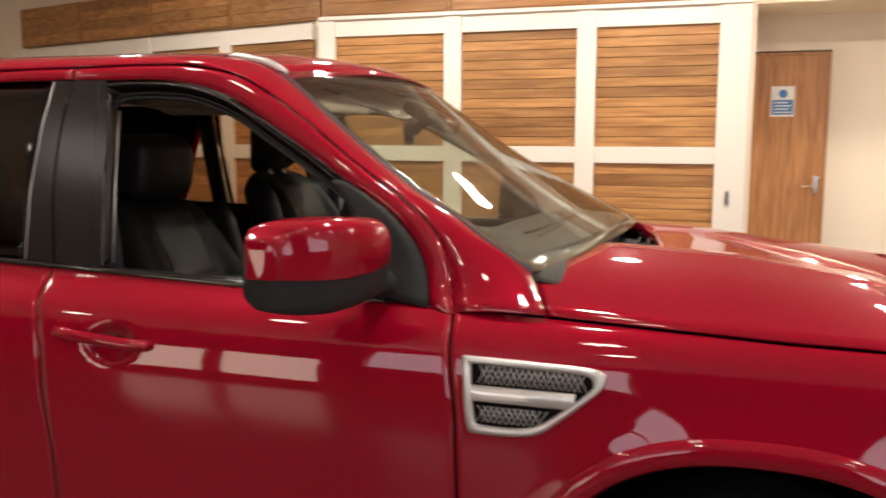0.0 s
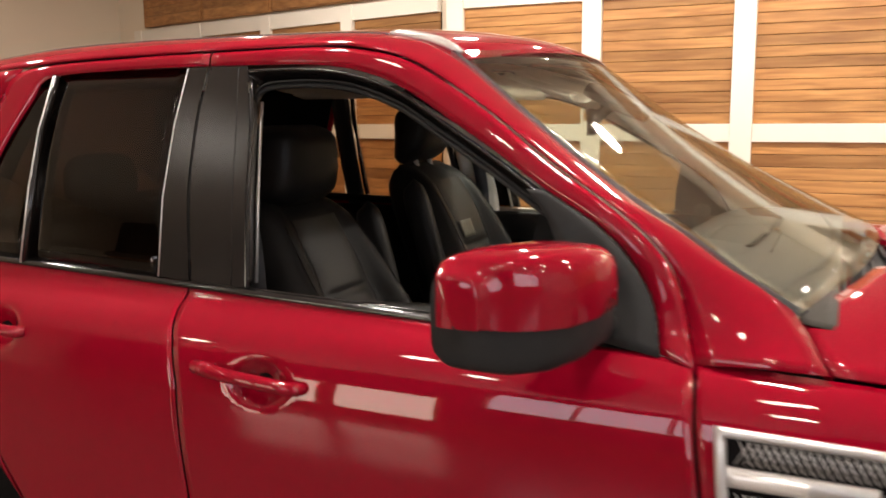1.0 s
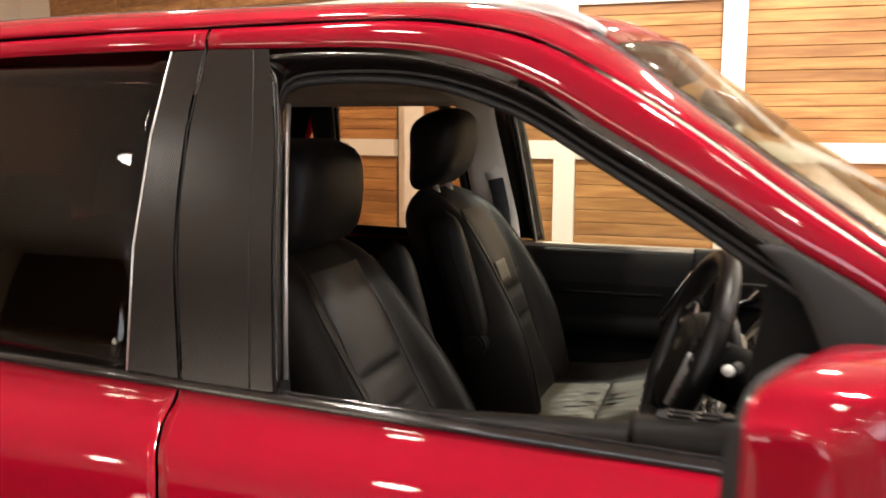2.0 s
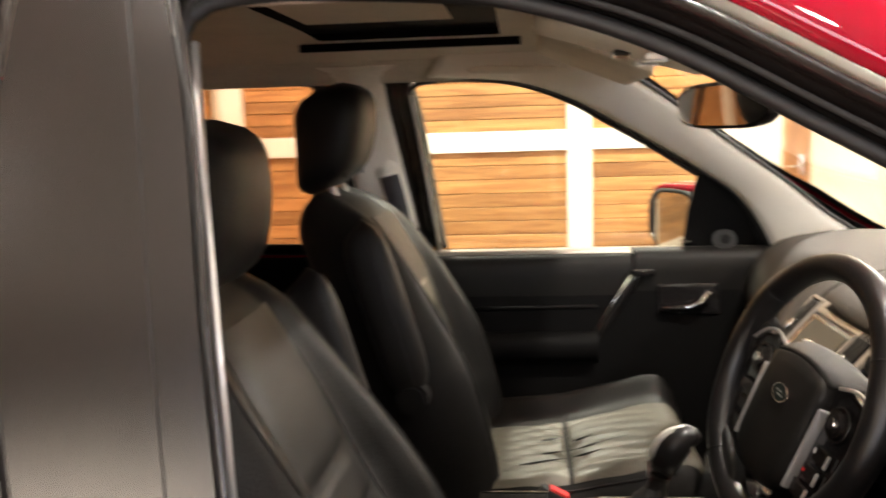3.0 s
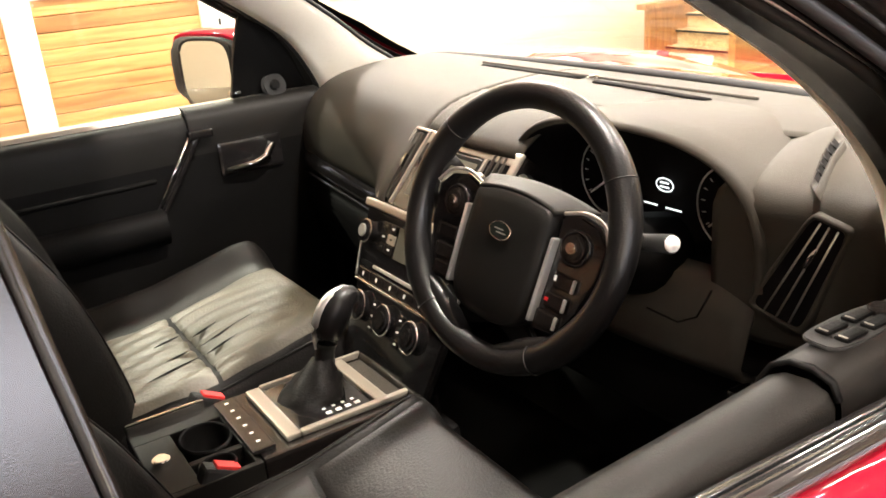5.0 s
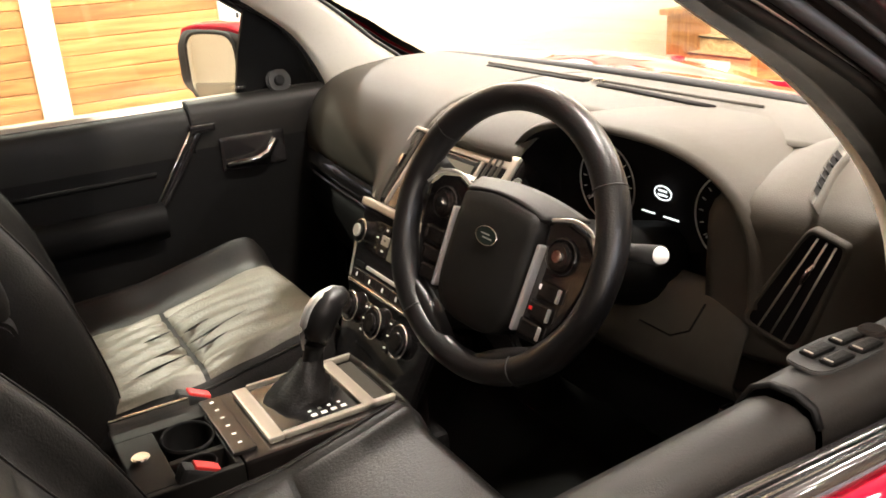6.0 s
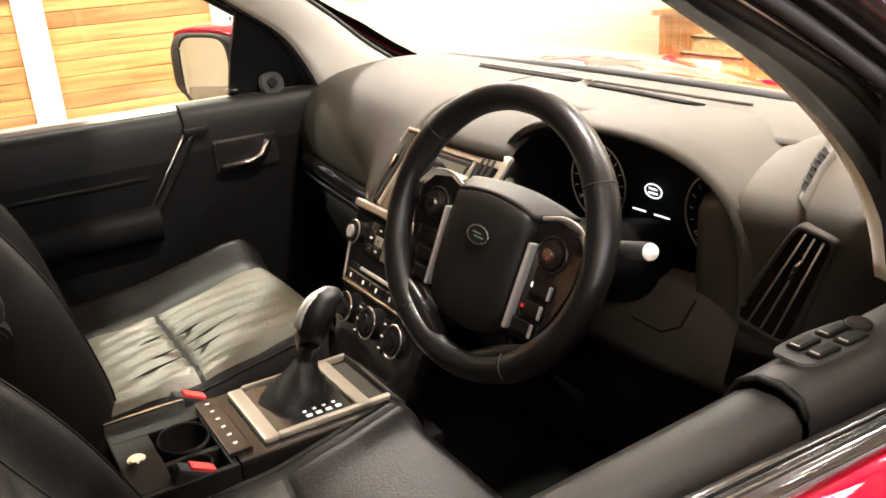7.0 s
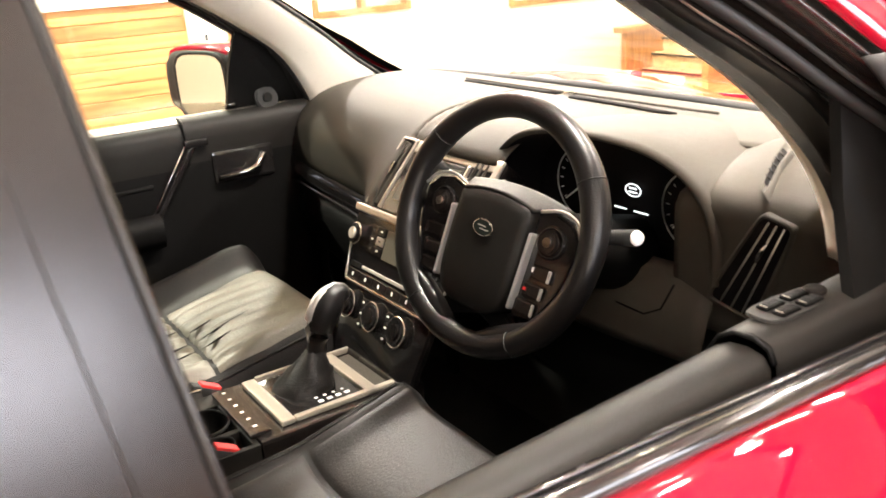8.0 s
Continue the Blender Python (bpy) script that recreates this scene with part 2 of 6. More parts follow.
def disc(name, center, axis, r, depth, material, parent=None, label="", sides=28, bevel=0.0):
    z = Vector(axis).normalized()
    x = z.orthogonal().normalized()
    m = Matrix((x, z.cross(x), z)).transposed().to_4x4()
    m.translation = center
    return poly(name, [(r * math.cos(t), r * math.sin(t)) for t in np.linspace(0, 2 * math.pi, sides, endpoint=False)], m, depth, material, parent, label, bevel)


# ---- the room
def wall(name, lo, hi, material, label):
    bm = bmesh.new()
    box(bm, lo, hi)
    ob = part(name, bm, material)
    return tagged(ob, label, "wall", kind="structure")


fl = boxed("floor", (-7.8, -6.3, FLOOR - 0.2), (7.0, 5.4, FLOOR), FLOOR_TILE, bevel=0)
tagged(fl, "polished beige showroom floor", "floor", kind="structure")
ce = boxed("ceiling", (-7.8, -6.3, CEIL), (7.0, 5.4, CEIL + 0.2), CEILING, bevel=0)
tagged(ce, "plain white showroom ceiling", "ceiling", kind="structure")
wall("wall_south", (-7.8, -6.3, FLOOR), (7.0, -6.1, CEIL), SOUTH_WALL, "taupe painted wall of the showroom")
wall("wall_west", (-7.8, -6.1, FLOOR), (-7.6, 5.4, CEIL), CREAM, "cream painted side wall")
wall("wall_east", (6.8, -6.1, FLOOR), (7.0, 5.4, CEIL), CREAM, "cream painted end wall")
wall("wall_return", (0.03, 3.56, FLOOR), (0.06, 5.02, CEIL), CREAM, "cream return beside the sliding doors")
bm = bmesh.new()
for lo, hi in (((0.06, 5.02, 2.06), (1.30, 5.2, CEIL)), ((0.68, 5.02, FLOOR), (1.30, 5.2, 2.06)), ((1.30, 5.02, FLOOR), (2.19, 5.2, 0.90)),
               ((1.30, 5.02, 1.62), (2.19, 5.2, CEIL)), ((2.19, 5.02, FLOOR), (3.22, 5.2, CEIL)), ((3.22, 5.02, FLOOR), (4.75, 5.2, 0.82)),
               ((3.22, 5.02, 1.7), (4.75, 5.2, CEIL)), ((4.75, 5.02, FLOOR), (6.8, 5.2, CEIL))):
    box(bm, lo, hi)
tagged(part("wall_north_recess", bm, CREAM), "cream wall with a door and two windows", "wall", kind="structure")
wall("bulkhead", (0.06, 4.3, 2.34), (6.8, 5.02, CEIL), CREAM, "cream lowered bulkhead above the door")
wall("wall_north", (-3.2, 3.62, FLOOR), (0.03, 3.8, CEIL), CREAM, "cream wall behind the wooden sliding doors")
AX, AY, AK = -3.1, 3.60, -0.265
ANG = math.atan(AK)
MA = Matrix.Translation((AX, AY, 0)) @ Matrix.Rotation(ANG, 4, "Z")
bm = bmesh.new()
box(bm, (-5.2, 0.05, FLOOR), (0.1, 0.22, CEIL), 0, 2, MA)
tagged(part("wall_north_angled", bm, CREAM), "cream angled wall behind wooden panels", "wall", kind="structure")

slat_mesh = {}


def slat_piece(width, height):
    key = (round(width, 3), round(height, 3))
    if key not in slat_mesh:
        bm = bmesh.new()
        box(bm, (0, -0.012, 0.0015), (width, 0.006, height - 0.0015), 0.003, 1)
        me = bpy.data.meshes.new("slat")
        bm.to_mesh(me)
        bm.free()
        me.materials.append(SLAT)
        slat_mesh[key] = me
    return slat_mesh[key]


def slatted_panel(parent, m, x0, x1, z0, z1, count):
    h = (z1 - z0) / count
    for i in range(count):
        ob = new("slat", slat_piece(x1 - x0, h))
        ob.parent = parent
        ob.matrix_basis = m @ Matrix.Translation((x0, 0.0, z0 + i * h)) @ Matrix.Rotation(random.uniform(-0.02, 0.02), 4, "X")


def sliding_door(m, x0, x1, post, lock=False):
    """One framed door leaf with an upper and a lower field of boards."""
    t = thing("sliding_door", "white framed sliding door with horizontal oak slats", "door", "sliding doors along the wall")
    for n, lo, hi in (("post", (x0 - post, -0.045, FLOOR), (x0, 0.02, 2.235)), ("rail", (x0, -0.035, 1.172), (x1, 0.02, 1.287)), ("rail", (x0, -0.035, 2.112), (x1, 0.02, 2.235)), ("rail", (x0, -0.035, FLOOR), (x1, 0.02, 0.22))):
        boxed(n, lo, hi, WHITE_FRAME, t, bevel=0.004, m=m)
    boxed("backing", (x0, 0.012, FLOOR), (x1, 0.02, 2.2), GAP, t, bevel=0, m=m)
    slatted_panel(t, m, x0, x1, 0.22, 1.172, 12)
    slatted_panel(t, m, x0, x1, 1.287, 2.112, 12)
    if lock:
        boxed("post", (x1, -0.045, FLOOR), (x1 + 0.20, 0.02, 2.235), WHITE_FRAME, t, bevel=0.004, m=m)
        boxed("lock_plate", (x1 + 0.075, -0.052, 0.89), (x1 + 0.105, -0.045, 1.0), SILVER, t, "satin metal lock plate", 0.002, m)
        boxed("lock_slot", (x1 + 0.083, -0.056, 0.905), (x1 + 0.097, -0.051, 0.985), RUBBER, t, "", 0.002, m)
    return t


MN = Matrix.Translation((0, 3.56, 0))
sliding_door(MN, -2.99, -2.108, 0.13)
sliding_door(MN, -1.975, -1.125, 0.133)
sliding_door(MN, -0.99, -0.171, 0.135, True)
for i in range(4):
    sliding_door(MA, -0.12 - 1.03 * (i + 1) + 0.13, -0.12 - 1.03 * i, 0.13)
tr = boxed("trim", (-3.12, 3.50, 2.235), (0.03, 3.62, 2.262), WHITE_FRAME, bevel=0.003)
tagged(tr, "white head rail above the sliding doors", "trim", kind="structure")


def cupboard(m, x0, x1):
    t = thing("wall_cupboard", "oak wall cupboard high above the doors", "cupboard", "row of high cupboards")
    boxed("body", (x0 + 0.004, -0.02, 2.262), (x1 - 0.004, 0.05, 2.64), SLAT_RED, t, bevel=0.003, m=m)
    for k in range(4):
        boxed("board", (x0 + 0.03, -0.032, 2.275 + 0.088 * k), (x1 - 0.03, -0.02, 2.361 + 0.088 * k), SLAT_RED, t, bevel=0.003, m=m)
    return t


for i in range(4):
    cupboard(MA, -4.08 + i * 1.02, -4.08 + (i + 1) * 1.02)
for i in range(3):
    cupboard(MN, -3.1 + i * 1.04, -3.1 + (i + 1) * 1.04)

# door with a notice
d = thing("door_1", "closed plain oak door in a wooden frame", "door", kind="structure")
boxed("leaf", (0.085, 4.99, FLOOR), (0.645, 5.035, 2.02), DOOR_WOOD, d, bevel=0.003)
for lo, hi in (((0.06, 4.985, FLOOR), (0.085, 5.06, 2.045)), ((0.645, 4.985, FLOOR), (0.675, 5.06, 2.045)), ((0.085, 4.985, 2.02), (0.645, 5.06, 2.045))):
    boxed("door_frame", lo, hi, DOOR_WOOD, d, "darker oak door frame", 0.003)
hd = tube("door_handle", [(0.61, 4.99, 0.97), (0.61, 4.945, 0.97), (0.60, 4.935, 0.97), (0.50, 4.935, 0.965)], 0.009, CHROME, d, "satin steel lever handle")
boxed("handle_plate", (0.592, 4.984, 0.90), (0.628, 4.991, 1.05), CHROME, d, "satin steel plate", 0.002)
sg = thing("notice", "blue and white printed safety notice on the oak door", "sign")
boxed("sheet", (0.236, 4.985, 1.53), (0.415, 4.989, 1.775), WHITE_MARK, sg, bevel=0.001)
BLUE = mat("blue_print", (0.06, 0.20, 0.45), 0.5)
boxed("blue_field", (0.245, 4.981, 1.545), (0.406, 4.985, 1.665), BLUE, sg, "", 0.0)
disc("symbol", (0.327, 4.985, 1.715), (0, -1, 0), 0.034, 0.003, BLUE, sg)
for k in range(4):
    boxed("text_bar", (0.262, 4.979, 1.56 + 0.026 * k), (0.39 - 0.02 * (k % 2), 4.981, 1.569 + 0.026 * k), WHITE_MARK, sg, "", 0.0)


def window(name, x0, x1, z0, z1, label, view):
    w = thing(name, label, "window", kind="structure")
    f = 0.045
    for lo, hi in (((x0, 5.0, z0), (x0 + f, 5.1, z1)), ((x1 - f, 5.0, z0), (x1, 5.1, z1)), ((x0 + f, 5.0, z0), (x1 - f, 5.1, z0 + f)), ((x0 + f, 5.0, z1 - f), (x1 - f, 5.1, z1))):
        boxed("window_frame", lo, hi, DOOR_WOOD, w, "", 0.003)
    boxed("mullion", ((x0 + x1) / 2 - 0.02, 5.01, z0 + f), ((x0 + x1) / 2 + 0.02, 5.09, z1 - f), DOOR_WOOD, w, "", 0.003)
    p = boxed("pane", (x0 + f, 5.045, z0 + f), (x1 - f, 5.05, z1 - f), CLEAR, w, "", 0)
    p.visible_shadow = False
    boxed("outlook", (x0, 5.16, z0), (x1, 5.17, z1), view, w, "pale daylight outlook", 0)
    return w


def outlook():
    m = bpy.data.materials.new("pale_outlook")
    m.use_nodes = True
    nt = m.node_tree
    b = nt.nodes["Principled BSDF"]
    tc, n, r = nt.nodes.new("ShaderNodeTexCoord"), nt.nodes.new("ShaderNodeTexNoise"), nt.nodes.new("ShaderNodeValToRGB")
    n.inputs["Scale"].default_value = 3.5
    r.color_ramp.elements[0].color, r.color_ramp.elements[1].color = (0.30, 0.38, 0.30, 1), (0.75, 0.85, 0.85, 1)
    r.color_ramp.elements[0].position, r.color_ramp.elements[1].position = 0.42, 0.6
    nt.links.new(tc.outputs["Object"], n.inputs["Vector"])
    nt.links.new(n.outputs[0], r.inputs[0])
    nt.links.new(r.outputs[0], b.inputs["Base Color"])
    nt.links.new(r.outputs[0], b.inputs["Emission Color"])
    b.inputs["Emission Strength"].default_value = 0.35
    return m


OUT = outlook()
window("window_1", 1.30, 2.19, 0.90, 1.62, "wooden framed window in the cream wall", OUT)
window("window_2", 3.22, 4.75, 0.82, 1.70, "wide wooden framed window in the cream wall", OUT)

# stairs
st = thing("staircase", "pale wooden staircase beside an oak side panel", "stairs")
for i in range(6):
    z = FLOOR + 0.13 * (i + 1)
    boxed("tread", (4.18 + 0.13 * i, 3.62, z - 0.025), (4.36 + 0.13 * i, 4.45, z), STEP_WOOD, st, bevel=0.006)
    boxed("riser", (4.20 + 0.13 * i, 3.62, z - 0.13), (4.215 + 0.13 * i, 4.45, z - 0.025), STEP_WOOD, st, bevel=0.0)
    boxed("nosing", (4.172 + 0.13 * i, 3.62, z - 0.022), (4.18 + 0.13 * i, 4.45, z - 0.004), RUBBER, st, "dark step nosing", 0.002)
boxed("side_panel", (4.10, 4.45, FLOOR), (5.60, 4.51, 0.53), DOOR_WOOD, st, "oak side panel", 0.004)
boxed("cap_rail", (4.03, 4.42, 0.53), (5.65, 4.54, 0.58), DOOR_WOOD, st, "oak cap rail", 0.006)
boxed("side_panel", (4.15, 3.55, FLOOR), (5.60, 3.62, 0.60), SLAT, st, "honey oak side panel", 0.004)
lk = thing("low_cabinet", "honey coloured oak cabinet beside the staircase", "cabinet")
boxed("body", (4.0, -0.6, FLOOR), (4.5, 1.6, 1.9), SLAT, lk, bevel=0.004)
for k in range(3):
    boxed("cabinet_door", (3.98, -0.58 + 0.73 * k, 0.1), (4.0, 0.12 + 0.73 * k, 1.85), SLAT, lk, bevel=0.004)

# pale window pair on the wall behind
for k in range(2):
    w = thing("display_panel", "pale illuminated panel on the taupe wall", "panel", "pair of pale panels")
    boxed("frame", (-5.55 + 1.15 * k, -6.10, 0.2), (-4.45 + 1.15 * k, -6.04, 1.55), DOOR_WOOD, w, bevel=0.006)
    boxed("face", (-5.47 + 1.15 * k, -6.05, 0.28), (-4.53 + 1.15 * k, -6.03, 1.47), glow("pale_lit_face", (1.0, 0.86, 0.70), 6.0), w, bevel=0.004)
# daylight glazing in the wall behind: a high band and the tall shop front beside it
DAYLIGHT = glow("bright_daylight", (0.88, 0.90, 1.0), 3.4)


def glazing(name, x0, x1, z0, z1, panes, label):
    w = thing(name, label, "window", kind="structure")
    f = 0.05
    step = (x1 - x0) / panes
    for k in range(panes + 1):
        boxed("mullion", (x0 + step * k - f / 2, -6.10, z0), (x0 + step * k + f / 2, -6.02, z1), WHITE_FRAME, w, "", 0.004)
    for z in (z0, z1):
        boxed("window_frame", (x0, -6.10, z - f / 2), (x1, -6.03, z + f / 2), WHITE_FRAME, w, "", 0.004)
    for k in range(panes):
        boxed("pane", (x0 + step * k + f / 2, -6.09, z0 + f / 2), (x0 + step * (k + 1) - f / 2, -6.07, z1 - f / 2), DAYLIGHT, w, "pale daylight pane", 0)
    return w


glazing("window_3", -2.95, -0.75, 1.30, 2.55, 3, "high band of windows with pale daylight")
glazing("window_4", 1.60, 6.20, 0.70, 2.70, 5, "tall shop front glazing with pale daylight")
boxed_wood = boxed("wainscot", (-7.6, -6.1, FLOOR), (6.8, -6.06, 0.5), DOOR_WOOD, bevel=0.004)
tagged(boxed_wood, "oak wainscot along the wall", "trim", kind="structure")

lamp = thing("ceiling_lamp", "small round recessed ceiling lamp, lit", "lamp", "lamps in the ceiling", at=(0, 0, 0))
disc("rim", (0, 0, -0.02), (0, 0, 1), 0.14, 0.025, SILVER, lamp, "", 24, 0.003)
disc("diffuser", (0, 0, -0.026), (0, 0, 1), 0.10, 0.008, glow("lamp_diffuser", (1.0, 0.90, 0.78), 20), lamp)
# The three added lamps at y 3.9 get the same fitting as the rest.
for i, (sx, sy, power) in enumerate(SPOTS):
    if i == 0:
        lamp.location = (sx, sy, CEIL)
    else:
        copy_thing(lamp, Matrix.Translation((sx, sy, CEIL)))


# ---- the car: body
car = thing("car", "dark red five-door off-road car with its driver window open", "car")
WZ = [(0.0, 0.91), (0.3, 0.94), (0.5, 0.953), (0.68, 0.9655), (0.76, 0.9655), (0.80, 0.963), (0.84, 0.9575), (0.88, 0.948), (0.91, 0.935), (0.935, 0.914), (0.965, 0.876), (1.0, 0.853), (1.24, 0.790), (1.474, 0.712), (1.516, 0.697), (1.60, 0.66)]
WK = spline(WZ, 200)


def half(x, z):
    """Half the body's width at a height, drawn in towards both ends."""
    w = float(np.interp(z, WK[:, 0], WK[:, 1]))
    if x > 0.15:
        w -= 0.16 * ((x - 0.15) / 0.7) ** 2
    if x < -2.3:
        w -= 0.05 * ((-2.3 - x) / 0.8) ** 2
    return w


def belt(x):
    return 0.967 + (-0.71 - x) * 0.030


D_CURVE = [(-2.60, 1.478), (-2.376, 1.496), (-2.166, 1.508), (-1.88, 1.513), (-1.47, 1.516), (-1.34, 1.501), (-1.255, 1.478), (-1.165, 1.432), (-1.06, 1.368), (-0.925, 1.275), (-0.80, 1.196), (-0.722, 1.132), (-0.685, 1.074), (-0.661, 0.992), (-0.648, 0.955)]
T_CURVE = [(-2.236, 1.478), (-1.83, 1.482), (-1.68, 1.481), (-1.49, 1.477), (-1.365, 1.459), (-1.26, 1.422), (-1.152, 1.361), (-1.04, 1.296), (-0.943, 1.235), (-0.838, 1.176), (-0.77, 1.115), (-0.727, 1.045), (-0.708, 0.967)]
A_SEAM = [(-0.62, 0.30), (-0.616, 0.5), (-0.62, 0.75), (-0.637, 0.87), (-0.642, 0.925), (-0.650, 0.965), (-0.661, 0.992)]
B_SEAM = [(-1.675, 0.30), (-1.677, 0.56), (-1.683, 0.666), (-1.691, 0.815), (-1.714, 0.905), (-1.744, 0.96), (-1.735, 1.003), (-1.767, 1.191), (-1.777, 1.353), (-1.768, 1.482)]
C_SEAM = [(-2.18, 0.30), (-2.20, 0.45), (-2.30, 0.62), (-2.47, 0.78), (-2.56, 0.95), (-2.55, 1.02)]


def at_z(curve, z):
    c = sorted((q, p) for p, q in curve)
    return float(np.interp(z, [q for q, _ in c], [p for _, p in c]))


def side_point(s, x, z, inset=0.0):
    return (x, s * (half(x, z) - inset), z)


def side_sheet(name, s, left, right, low, high, material, parent, label="", n=24, k=20, inset=0.0, thick=0.003, dent=None):
    """A body panel between two upright seams (x by height) and two lines (height by x)."""
    rows = []
    for v in np.linspace(0, 1, k):
        row = []
        for u in np.linspace(0, 1, n):
            x, z = (left(0.8) + right(0.8)) / 2, 0.8
            for _ in range(4):
                z = low(x) + (high(x) - low(x)) * v
                x = left(z) + (right(z) - left(z)) * u
            p = side_point(s, x, z, inset + (dent(x, z) if dent else 0))
            row.append(p)
        rows.append(row)
    return sheet(name, rows, material, parent, label, thick)


def strip(name, a, b, n, k, material, parent, label="", bulge=0.0, thick=0.003):
    """A strip between two space curves, bulging outwards."""
    pa, pb = spline(a, n), spline(b, n)
    rows = []
    for v in np.linspace(0, 1, k):
        row = []
        for i in range(n):
            p = pa[i] + (pb[i] - pa[i]) * v
            out = np.array((0.0, math.copysign(1, pa[i][1]) * 0.8, 0.6))
            row.append(p + out * bulge * 4 * v * (1 - v))
        rows.append(row)
    return sheet(name, rows, material, parent, label, thick)


def lift(s, pts, inset=0.0):
    return [side_point(s, x, z, inset) for x, z in pts]


def bowl(cx, cz, rx, rz, depth):
    def f(x, z):
        r = ((x - cx) / rx) ** 2 + ((z - cz) / rz) ** 2
        return depth * max(0.0, 1 - r) ** 0.7 if r < 1 else 0.0
    return f


def pull_handle(s, x0, x1, z, parent):
    """A door pull on two feet over its bowl."""
    y = half(x0, z) + 0.006
    pts = spline([(x0 + 0.004, s * (y - 0.006), z + 0.012), (x0 + 0.03, s * (y + 0.012), z + 0.011), ((x0 + x1) / 2, s * (y + 0.020), z + 0.006), (x1 - 0.03, s * (y + 0.013), z - 0.002), (x1 - 0.004, s * (y - 0.006), z - 0.004)], 18)
    h = tube("handle", pts, [0.012] + [0.0145] * 16 + [0.011], RED, parent, "red painted pull handle", 12, False, 1.0)
    tube("key_cover", [(x0 - 0.004, s * (y + 0.004), z + 0.013), (x0 + 0.040, s * (y + 0.012), z + 0.011)], 0.0155, RED, h, "red lock cover", 12)
    return h


BX = [(-0.66, 0.967), (-0.44, 0.960), (-0.18, 0.951), (0.025, 0.944), (0.186, 0.942), (0.5, 0.905), (0.72, 0.85)]


def top_of_wing(x):
    return float(np.interp(x, [p for p, _ in BX], [q for _, q in BX]))


def arch(x, rx=0.43, rz=0.443, cz=0.28, cx=-0.02):
    t = abs(x - cx) / rx
    return cz + rz * (1 - t ** 2.4) ** (1 / 2.4) if t < 1 else -1


E_EDGE = [(-2.60, 0.600, 1.528), (-2.376, 0.605, 1.546), (-2.166, 0.61, 1.553), (-1.88, 0.612, 1.554), (-1.47, 0.612, 1.549), (-1.32, 0.612, 1.535), (-1.235, 0.615, 1.512), (-1.150, 0.632, 1.462), (-1.045, 0.660, 1.384), (-0.905, 0.695, 1.283), (-0.775, 0.722, 1.198), (-0.690, 0.740, 1.152), (-0.610, 0.757, 1.100), (-0.515, 0.776, 1.045), (-0.447, 0.890, 0.966)]

